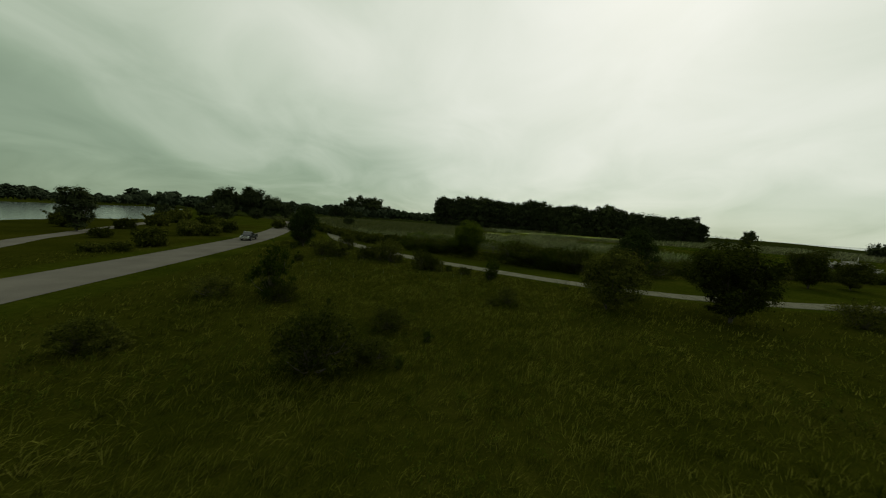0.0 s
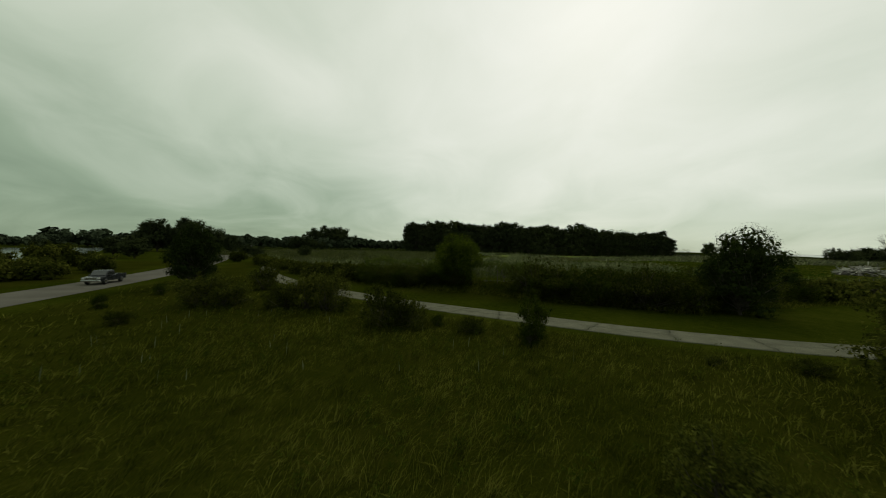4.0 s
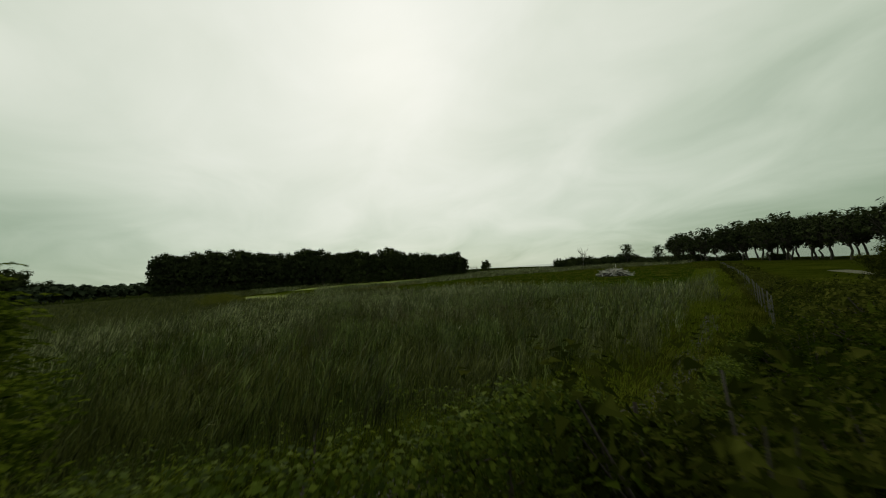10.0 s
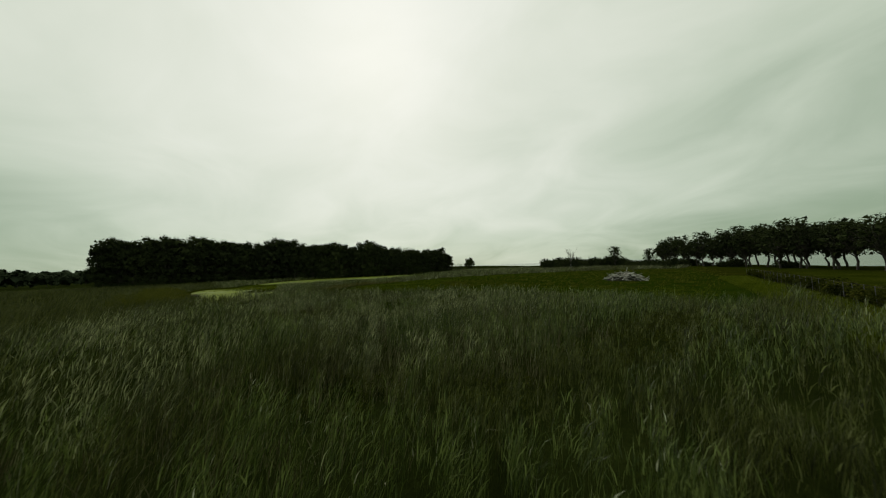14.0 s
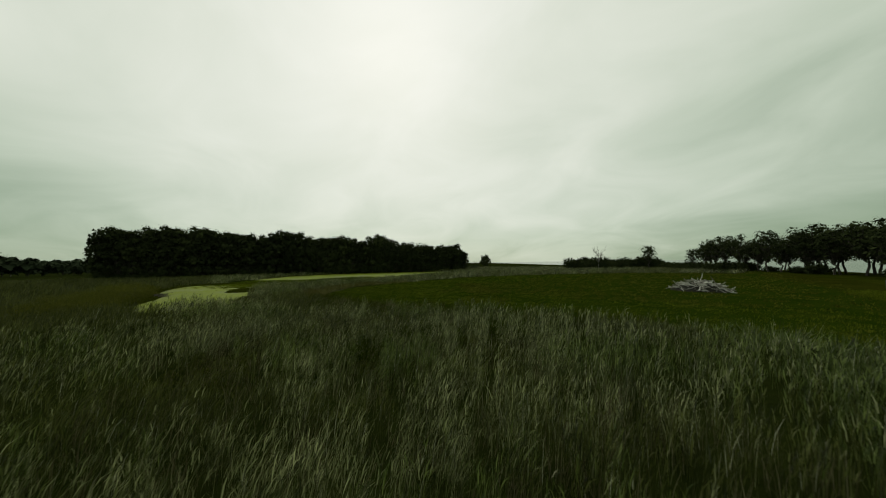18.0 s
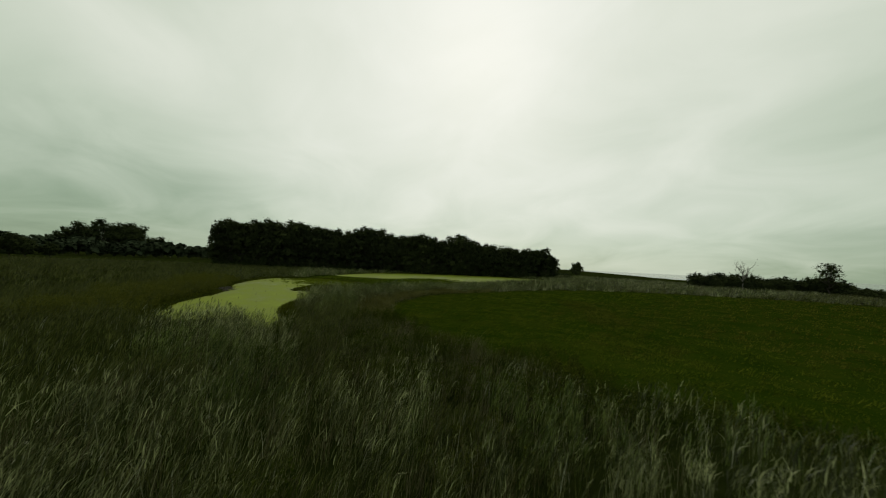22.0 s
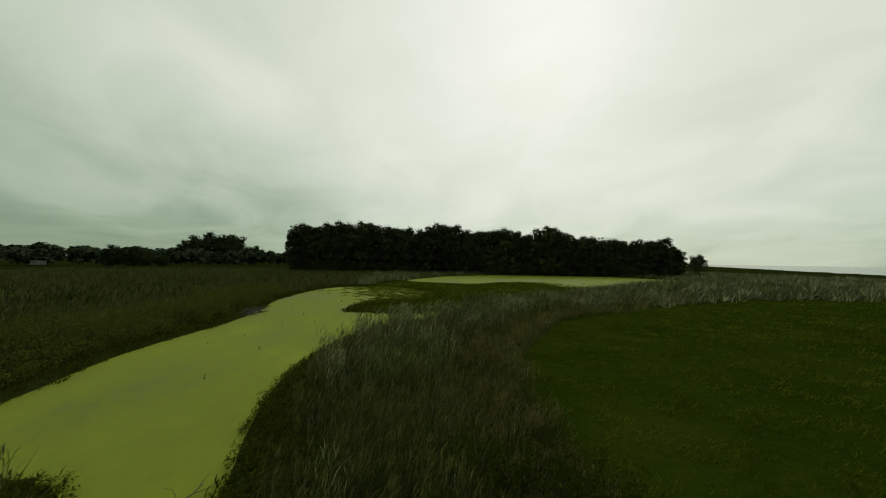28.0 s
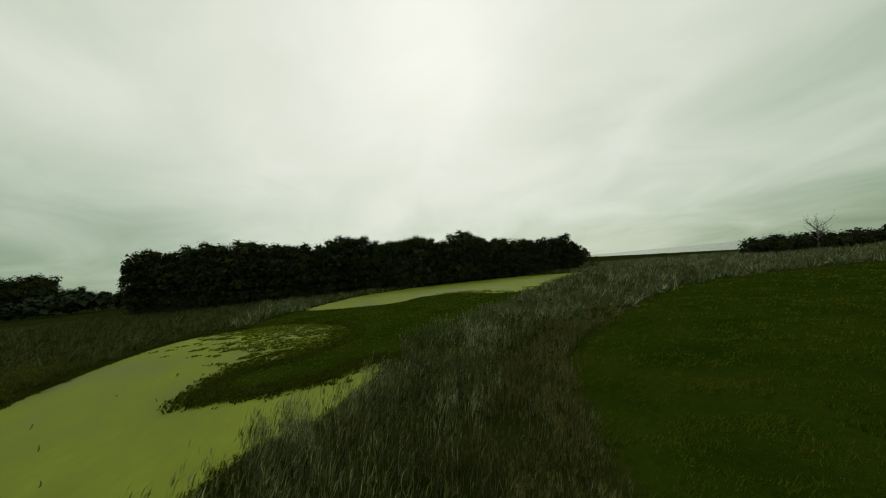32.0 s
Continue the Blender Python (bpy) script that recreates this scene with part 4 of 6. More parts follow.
def reed_height(x, y):
    h = 3.0 + 0.5 * noise2(x, y, 11.0, 9.0) + 0.45 * noise2(x, y, 2.6, 10.0) + 0.40 * noise2(x, y, 1.0, 13.0)
    bank = np.clip(1 - np.abs(IN_POND(x, y) - 5) / 5.0, 0, 1) * (x > 52) * (y > 186)
    h = np.where(low_band(x, y), 0.45 * h, h)
    h = h + 0.4 * np.exp(-((x - 40) ** 2 / 260 + (y - 160) ** 2 / 90))
    return np.maximum(0.9, h + 0.6 * bank)


def low_band(x, y):
    """Shorter grass between the bank reeds and the meadow."""
    d = IN_MEADOW(x, y) + 2.0 * noise2(x, y, 5.0, 4.0) + 1.6 * noise2(x, y, 1.1, 5.0) + 1.2 * noise2(x, y, 0.37, 6.0)
    return (d < 7.5) & (d > -1) & (x < 130) & (y > 165 + 6 * noise2(x, y, 2.0, 8.0))


def meadow_edge(x, y):
    """Low weedy growth where the reeds meet the near side of the meadow."""
    return (IN_MEADOW(x, y) < 7.0 + 2.5 * noise2(x, y, 4.0, 95.0) + 1.2 * noise2(x, y, 1.2, 96.0)) & (x > 58) & (y > 96) & (y < 172)


def DARK_SPOTS(x, y):
    """Patches of lower, darker marsh grass."""
    d = np.full(len(x), 9.0)
    for cx, cy, r in SPOTS:
        d = np.minimum(d, np.hypot(x - cx, y - cy) / r)
    return d + 0.35 * noise2(x, y, 1.8, 17.0) < 1


def build_marsh():
    def keep(near, far):
        def k(x, y):
            d = line_distance(x, y, NEAR_LINE)
            ok = (d >= near) & (d < far)
            ok[ok] = in_marsh(x[ok], y[ok])
            ok[ok] = (IN_MEADOW(x[ok], y[ok]) > 0.8 * noise2(x[ok], y[ok], 3.0, 3.0)) & (IN_LOW(x[ok], y[ok]) > 1.0)
            return ok
        return k
    green, brown, plume, band, lush = [], [], [], [], []

    def tufts(cx, cy, n, spread):
        """Stems gathered in uneven clumps round a few centres."""
        k = rng.uniform(0.5, 1.5, len(cx))
        return (np.repeat(c, n) + rng.normal(size=len(c) * n) * np.repeat(k * spread, n) for c in (cx, cy))

    for near, far, x0, x1, y0, y1, dens, per, w in ((0, 15, -8, 100, 60, 215, 10.0, 6, 0.032), (15, 36, -35, 130, 60, 255, 3.0, 7, 0.048),
                                                     (36, 80, -80, 170, 62, 320, 0.9, 8, 0.10), (80, 420, -160, 430, 80, 470, 0.20, 8, 0.26)):
        x, y = scatter(x0, x1, y0, y1, dens, keep(near, far)) if near else tufts(*scatter(x0, x1, y0, y1, dens / 11, keep(near, far)), 11, 0.30)
        if near < 30:
            # the bank between pond and meadow grows thicker
            k = keep(near, far)
            xb, yb = scatter(50, 112, 165, 236, 4.0 if near else 3.0, lambda x, y: k(x, y) & ((IN_POND(x, y) < 15) | low_band(x, y)))
            x, y = np.concatenate([x, xb]), np.concatenate([y, yb])
        gap = noise2(x, y, 0.8, 21.0) + 0.7 * noise2(x, y, 2.3, 22.0) + rng.normal(scale=0.25, size=len(x)) > -0.26
        x, y = x[gap], y[gap]
        h = reed_height(x, y)
        h = np.where(DARK_SPOTS(x, y), 0.62 * h, h)
        # clumps stand up and lie over unevenly
        h = h * (1 + 0.20 * noise2(x, y, 0.55, 51.0) + 0.12 * noise2(x, y, 0.27, 52.0))
        bow = (1.3 + 0.9 * noise2(x, y, 1.3, 53.0), -0.4 + 0.9 * noise2(x, y, 1.1, 54.0))
        mixed = (x < 40 + 0.12 * (y - 160) + 6 * noise2(x, y, 14.0, 2.0)) & (y > 150) | (x > 54) & (y > 140) & (y < 184 + 3 * noise2(x, y, 6.0, 4.0)) & (noise2(x, y, 2.2, 61.0) > -0.75) | (noise2(x, y, 6.0, 12.0) + rng.normal(scale=0.2, size=len(x)) > np.where((x > 95) & (y > 180), 0.0, 0.42)) | DARK_SPOTS(x, y) | (noise2(x, y, 3.4, 63.0) + 0.8 * smooth01((90 - y) / 16) + 0.3 * (x < 24) > 0.75)
        leafy_green = ~mixed & (noise2(x, y, 5.0, 15.0) + rng.normal(scale=0.25, size=len(x)) + 1.1 * smooth01((104 - y) / 22) > 0.30)
        low = low_band(x, y)
        edge = meadow_edge(x, y)
        mixed, leafy_green, h = mixed | edge, leafy_green & ~edge, np.where(edge, 0.45 * h, h)
        z = land(x, y)
        for sel, where, hk in ((~mixed & ~leafy_green & ~low, green, 1.0), (leafy_green & ~low, lush, 0.95), (mixed & ~low, brown, 0.80), (low, band, 1.0)):
            X, Y, Z, H = x[sel], y[sel], z[sel], h[sel] * hk
            bend = [q[sel] for q in bow]
            if near < 30:
                # stems, and arching leaves all the way up them
                pale = rng.random(len(X)) < np.where((X > 50) & (Y > 140) | meadow_edge(X, Y), 0.03, 0.15) * smooth01((Y - 74) / 26)
                plume.append(blades(X[pale], Y[pale], Z[pale] + 0.45 * H[pale], H[pale] * 0.55, w * 0.6, 1, 0.2, 0.04, 0.1, [q[pale] for q in bend]))
                where.append(blades(X[~pale], Y[~pale], Z[~pale], H[~pale], w * 0.5, 1, 0.14, 0.04, 0.1, [q[~pale] for q in bend]))
                t = rng.uniform(0.22, 0.98, len(X) * per)
                where.append(blades(np.repeat(X, per), np.repeat(Y, per), np.repeat(Z, per) + np.repeat(H, per) * t, (0.68 if near == 0 else 0.78) * (1.15 - 0.4 * t) * np.repeat(np.clip(H / 2.2, 0.45, 1.1), per), w * 1.1, 1, 0.34, 0.05 + 0.4 * w, 0.24, [np.repeat(q, per) for q in bend]))
            else:
                where.append(blades(X, Y, Z, H, w, per, 0.55, 0.10 + w * 1.8, 0.22, (0.75, -0.35), True))
        # silvery plumes over part of the reeds
        pl = ~mixed & ~low & (noise2(x, y, 17.0, 14.0) > 0.0) & (rng.random(len(x)) < np.where((x > 52) & (y > 178), 0.12, 0.06))
        if pl.any():
            plume.append(blades(x[pl], y[pl], z[pl] + h[pl] * 0.88, 0.32, min(w * 1.2, 0.1), 1, 0.6, 0.1, 0.3))
    x, y = tufts(*scatter(-8, 100, 84, 215, 0.45, keep(0, 17)), 7, 0.4)
    tagged(new("dead_reed_stems", mesh_np("dead_reed_stems", *blades(x, y, land(x, y), reed_height(x, y) * rng.uniform(0.45, 0.85, len(x)), 0.026, 2, 0.3, 0.12, 0.15), M_STRAW)), "tan dead reed stems among the living ones", "reeds", kind="stuff")
    tagged(new("reed_bed", mesh_np("reed_bed", *joined(green), M_REED)), "dense grey-green common reeds bending in wind", "reeds", kind="stuff")
    tagged(new("mixed_marsh_grass", mesh_np("mixed_marsh_grass", *joined(brown), M_REED_BROWN)), "olive marsh grass mixed through the reeds", "marsh grass", kind="stuff")
    tagged(new("green_reeds", mesh_np("green_reeds", *joined(lush), M_REED_GREEN)), "lush green leafy reeds in patches", "reeds", kind="stuff")
    tagged(new("sedge_band", mesh_np("sedge_band", *joined(band), M_BAND)), "low brown-olive sedge between reeds and meadow", "sedge", kind="stuff")
    x, y = scatter(84, 150, 130, 196, 2.2, lambda x, y: (line_distance(x, y, np.array([(134, 184), (126, 171), (116, 159), (104, 148), (92, 138.0)])) < 4.5 + 3 * noise2(x, y, 5.0, 2.0)) & (IN_MEADOW(x, y) < 0))
    tagged(new("dry_meadow_patch", mesh_np("dry_meadow_patch", *blades(x, y, land(x, y), 0.34, 0.05, 6, 0.7, 0.3, 0.3), M_MEADOW_DRY)), "brownish dry sedge patch in the meadow", "sedge", kind="stuff")
    # leafy weeds in the reeds, and along the meadow's edge
    x, y = scatter(50, 84, 110, 172, 1.6, lambda x, y: in_marsh(x, y) & (noise2(x, y, 5.5, 41.0) + 0.6 * noise2(x, y, 2.0, 42.0) > 0.26) & (IN_MEADOW(x, y) > -1))
    tagged(new("marsh_weeds", mesh_np("marsh_weeds", *leafy(x, y, land(x, y), rng.uniform(1.4, 2.5, len(x)), 60, 0.16, 0.28), M_LEAF_LIGHT)), "tall leafy green weeds among the reeds", "weeds", kind="stuff")
    x, y = scatter(8, 84, 72, 172, 1.3, lambda x, y: in_marsh(x, y) & DARK_SPOTS(x, y))
    tagged(new("dark_marsh_weeds", mesh_np("dark_marsh_weeds", *leafy(x, y, land(x, y), rng.uniform(0.9, 1.9, len(x)), 55, 0.13, 0.35), M_LEAF)), "dark leafy weeds in hollows of the reeds", "weeds", kind="stuff")
    x, y = scatter(58, 100, 96, 172, 1.1, lambda x, y: meadow_edge(x, y) & (IN_MEADOW(x, y) > -1.5 + 1.5 * noise2(x, y, 2.0, 97.0)) & (noise2(x, y, 2.2, 98.0) > -0.35))
    tagged(new("edge_weeds", mesh_np("edge_weeds", *leafy(x, y, land(x, y), rng.uniform(0.6, 1.5, len(x)), 60, 0.11, 0.4), M_LEAF)), "dark leafy weeds along the meadow edge", "weeds", kind="stuff")
    tagged(new("reed_plumes", mesh_np("reed_plumes", *joined(plume), M_REED_PLUME)), "silvery grey reed plumes", "reeds", kind="stuff")
    x, y = scatter(2, 30, 60, 76, 1.5, lambda x, y: (y > fence_y(x) + 0.8) & (y < fence_y(x) + 6.5) & (x < 20 + 3 * noise2(x, y, 2.0)) & (noise2(x, y, 2.4, 44.0) > -0.35) & (np.hypot((x - 12.5) / 3.2, (y - 64.2) / 1.9) > 1))
    tagged(new("bank_vines", mesh_np("bank_vines", *leafy(x, y, land(x, y), rng.uniform(0.8, 1.9, len(x)), 90, 0.085, 0.45), M_VINE)), "bright leafy vines and weeds behind the fence", "weeds", kind="stuff")
    # grass strip along the fence
    x, y = scatter(2, 160, 55, 90, 6, lambda x, y: (y > fence_y(x) + 0.8) & (y < fence_y(x) + 8))
    tagged(new("fence_strip_grass", mesh_np("fence_strip_grass", *blades(x, y, land(x, y), 0.30 + 0.09 * np.clip(y - fence_y(x), 0, 7) + 0.15 * noise2(x, y, 1.5), 0.04, 4, 0.6, 0.15, 0.3), M_SPIT)), "low olive grass strip along the fence", "grass", kind="stuff")
    # bright meadow, and its drier part
    bits, olive = [], []
    for near, far, dens, per, w, hh, sp in ((0, 22, 17, 3, 0.045, 0.27, 0.13), (22, 40, 7, 4, 0.07, 0.28, 0.17), (40, 75, 1.8, 5, 0.13, 0.32, 0.28), (75, 400, 0.3, 6, 0.30, 0.36, 0.5)):
        def k(x, y):
            ok = IN_MEADOW(x, y) < 0.6
            d = line_distance(x, y, NEAR_LINE)
            return ok & (d >= near) & (d < far)
        x, y = scatter(68, 292, 80, 222, dens, k)
        dry = (x > 112 + 16 * noise2(x, y, 21.0, 81.0) + 5 * noise2(x, y, 4.0, 82.0)) & (y < 178 + 8 * noise2(x, y, 9.0, 83.0))
        for where, sel in ((bits, ~dry), (olive, dry)):
            X, Y = x[sel], y[sel]
            where.append(blades(X, Y, land(X, Y), hh * (0.5 + 1.6 * smooth01(noise2(X, Y, 1.7, 3.0) + 0.6 * noise2(X, Y, 0.7, 4.0) + 0.4)) * rng.uniform(0.6, 1.3, len(X)), w, per, 0.75, sp, 0.3, (1.5 + 0.8 * noise2(X, Y, 1.7, 5.0), -0.4 + 0.6 * noise2(X, Y, 2.1, 6.0)), True))
    tagged(new("meadow_grass", mesh_np("meadow_grass", *joined(bits), M_MEADOW)), "short bright green wet-meadow grass", "grass", kind="stuff")
    tagged(new("dry_meadow_grass", mesh_np("dry_meadow_grass", *joined(olive), M_MEADOW_DRY)), "short olive meadow grass round the brush pile", "grass", kind="stuff")
    # low water plants on the flat between pond and pool
    x, y = scatter(54, 170, 216, 322, 1.5, lambda x, y: (IN_LOW(x, y) < 0.3) & (IN_POOL(x, y) > 0.4))
    bits = [blades(x, y, np.full(len(x), WATER_Z), 0.38 + 0.10 * noise2(x, y, 5.0), 0.16, 4, 0.6, 0.22, 0.3)]
    tagged(new("marsh_flat_plants", mesh_np("marsh_flat_plants", *joined(bits), M_SPIT)), "low olive-green plants on the marsh flat", "marsh plants", kind="stuff")
    bits = []
    # scattered leaf clumps standing in the duckweed
    x, y = scatter(46, 88, 238, 288, 3.4, lambda x, y: (IN_POND(x, y) < 0) & (0.8 * noise2(x, y, 1.3, 5.0) + 0.5 * noise2(x, y, 4.0, 6.0) + 0.060 * (x - 60) + 0.012 * (y - 258) > 0.14))
    tagged(new("pond_lilies", mesh_np("pond_lilies", *blades(x, y, np.full(len(x), WATER_Z), 0.36, 0.22, 4, 0.8, 0.26, 0.3), M_SPIT)), "green leaf clumps standing in the duckweed", "water plants", kind="stuff")
    x, y = scatter(140, 256, 264, 345, 0.8, lambda x, y: (IN_POOL(x, y) < -0.3) & (IN_POOL(x, y) + 5 * noise2(x, y, 4.0, 3.0) > -5))
    tagged(new("pool_lilies", mesh_np("pool_lilies", *blades(x, y, np.full(len(x), WATER_Z), 0.4, 0.3, 4, 0.8, 0.35, 0.3), M_SPIT)), "leaf clumps standing in the far pool", "water plants", kind="stuff")
    x, y = scatter(50, 90, 212, 256, 3.0, lambda x, y: (IN_POND(x, y) < 0.3) & (IN_LOW(x, y) < 0.9 + 1.1 * noise2(x, y, 1.6, 7.0)))
    bits.append(blades(x, y, np.full(len(x), WATER_Z), 0.45, 0.14, 5, 0.7, 0.2, 0.3))
    x, y = scatter(30, 86, 160, 290, 5.0, lambda x, y: (IN_POND(x, y) > -0.1 + 0.4 * noise2(x, y, 2.0)) & (IN_POND(x, y) < 4.4) & (np.hypot(x - 40, y - 225.5) > 3.2))
    bits.append(blades(x, y, np.maximum(land(x, y), WATER_Z), 0.50, 0.09, 3, 0.6, 0.18, 0.3))
    x, y = scatter(44, 90, 158, 238, 5.0, lambda x, y: (IN_POND(x, y) > 0.1 + 0.5 * noise2(x, y, 1.4, 9.0)) & (IN_POND(x, y) < 4.6))
    tall_x, tall_y = scatter(14, 62, 176, 266, 1.1, lambda x, y: (IN_POND(x, y) > 1.6 + noise2(x, y, 2.0, 93.0)) & (IN_POND(x, y) < 15 + 5 * noise2(x, y, 6.0, 91.0)) & left_bank(x, y) & (noise2(x, y, 3.0, 92.0) > -0.5) & (np.hypot(x - 40, y - 225.5) > 4.5))
    tall_h = np.clip(0.7 + 0.36 * IN_POND(tall_x, tall_y), 0.5, 3.3) * (1 + 0.25 * noise2(tall_x, tall_y, 2.5, 94.0)) * rng.uniform(0.75, 1.1, len(tall_x))
    tagged(new("tall_bank_weeds", mesh_np("tall_bank_weeds", *leafy(tall_x, tall_y, land(tall_x, tall_y), tall_h, 70, 0.17, 0.42), M_LEAF)), "tall dark leafy weeds on the pond bank", "weeds", kind="stuff")
    tagged(new("bank_weeds", mesh_np("bank_weeds", *leafy(x, y, np.maximum(land(x, y), WATER_Z), rng.uniform(0.3, 0.75, len(x)), 22, 0.12, 0.6), M_LOWMARSH)), "low olive weeds on the pond bank", "weeds", kind="stuff")
    tagged(new("low_marsh_plants", mesh_np("low_marsh_plants", *joined(bits), M_LOWMARSH)), "dark green water plants at the pond edge", "marsh plants", kind="stuff")


# ---- kinds of plants: one built, the rest copied ----
class Kind:
    """One thing built once and then copied; the first place takes the original."""

    def __init__(self, build, seed=3):
        self.build, self.first, self.seed = build, None, seed

    def put(self, x, y, size=1.0, turn=None, z=None, tall=1.0, label="", group=""):
        if self.first is None:
            # each kind grows from its own seed
            state = rng.bit_generator.state
            rng.bit_generator.state = np.random.default_rng(self.seed).bit_generator.state
            ob = self.first = self.build()
            rng.bit_generator.state = state
        else:
            ob = None
        t = rng.uniform(0, 360) if turn is None else turn
        zz = (ground_z(x, y) if z is None else z) - 0.03
        m = pose(x, y, zz, 0, 0, t) @ Matrix.Diagonal((size, size, size * tall, 1))
        if ob is None:
            ob = copy_thing(self.first, Matrix.Identity(4))
        ob.matrix_basis = m
        return tagged(ob, label, "", group)


BUSH_A = Kind(lambda: make_bush("shrub", 1.15, 1.25, 7600, 0.038, M_LEAF, "dense dark green shrub in the grass", 1.0, 30, 16, 0.25))
BUSH_B = Kind(lambda: make_bush("shrub", 1.2, 1.0, 7000, 0.038, M_LEAF, "low rounded dark green shrub", 0.9, 28, 14, 0.26))
BUSH_C = Kind(lambda: make_bush("shrub", 0.85, 1.5, 6000, 0.040, M_LEAF_LIGHT, "upright leafy green shrub", 1.1, 26, 14, 0.26))
HEDGE_A = Kind(lambda: make_bush("hedge_shrub", 1.2, 1.08, 4700, 0.040, M_LEAF, "vine-tangled dark green hedge shrub", 1.0, 34, 18, 0.22))
HEDGE_B = Kind(lambda: make_bush("hedge_shrub", 1.2, 1.0, 4700, 0.040, M_LEAF_LIGHT, "leafy mid-green hedge shrub", 0.9, 34, 18, 0.23))
HEDGE_C = Kind(lambda: make_bush("hedge_shrub", 1.2, 1.05, 1400, 0.13, M_LEAF, "dark green hedge shrub further off", 1.0, 16, 10))
TREE_MID = Kind(lambda: make_tree("box_elder_tree", 6.7, 7.4, 0.4, 11000, 0.105, M_YOUNG, 46, 0.15, "bright green young tree above the hedge", 7, 0, 0.45, 0.5, 0.22))
TREE_LOW = Kind(lambda: make_tree("spreading_tree", 6.4, 6.9, 0.8, 17000, 0.14, M_LEAF, 40, 0.15, "dark spreading tree with a short trunk", 10, 0.2, 0.45))
CEDAR = Kind(lambda: make_tree("evergreen_tree", 8.2, 7.4, 0.2, 22000, 0.15, M_NEEDLE, 60, 0.16, "dark ragged evergreen tree", 16, 0, 0.5, 0.4))
ROADTREE = Kind(lambda: make_tree("roadside_tree", 10.0, 6.8, 0.8, 5500, 0.32, M_LEAF_DARK, 24, 0.2, "dark upright tree with a forked top", 8, 0, 0.5))
BIGTREE = Kind(lambda: make_tree("large_tree", 15.0, 14.5, 0.5, 3800, 0.66, M_LEAF_DARK, 52, 0.35, "large round dark green tree", 7, 0, 0.45))
WOOD_A = Kind(lambda: make_tree("woodland_tree", 29.5, 17.5, 0.8, 4200, 0.95, M_LEAF_DARK, 64, 0.4, "tall dark woodland tree in a dense stand", 9, 0, 0.5))
WOOD_B = Kind(lambda: make_tree("woodland_tree", 28.0, 15.0, 0.8, 3800, 0.95, M_LEAF_DARK, 60, 0.4, "tall dark woodland tree in a dense stand", 7, 0.4, 0.5), 12)
ROW_A = Kind(lambda: make_tree("shore_tree", 21.0, 19.5, 6.8, 1700, 0.66, M_LEAF_DARK, 60, 0.45, "dark shore tree with a bare trunk", 5, 0.5, 0.5))
ROW_B = Kind(lambda: make_tree("shore_tree", 21.5, 15.0, 5.5, 1200, 0.66, M_LEAF_DARK, 50, 0.4, "dark shore tree with an airy crown", 9, -0.8, 0.6), 14)
# far trees look hazy only through their greyed leaf colour
FAR_A = Kind(lambda: make_tree("far_tree", 12.0, 13.0, 0.4, 380, 1.8, M_HAZE_LEAF, 12, 0.3, "far shore tree with haze painted into its leaf colour", 1, 0, 0.45))
FAR_B = Kind(lambda: make_tree("far_tree", 9.0, 16.0, 0.3, 380, 1.8, M_HAZE_LEAF, 12, 0.3, "low far shore tree with haze painted into its leaf colour", 1, 0, 0.45))
SHOREBUSH = Kind(lambda: make_bush("shore_bush", 1.25, 1.0, 1700, 0.10, M_LEAF_DARK, "dense dark bush on the lake shore", 0.9, 22, 6))
DEAD = Kind(lambda: make_dead_tree("dead_tree", 15.0, "bare pale dead tree above shore bushes"))


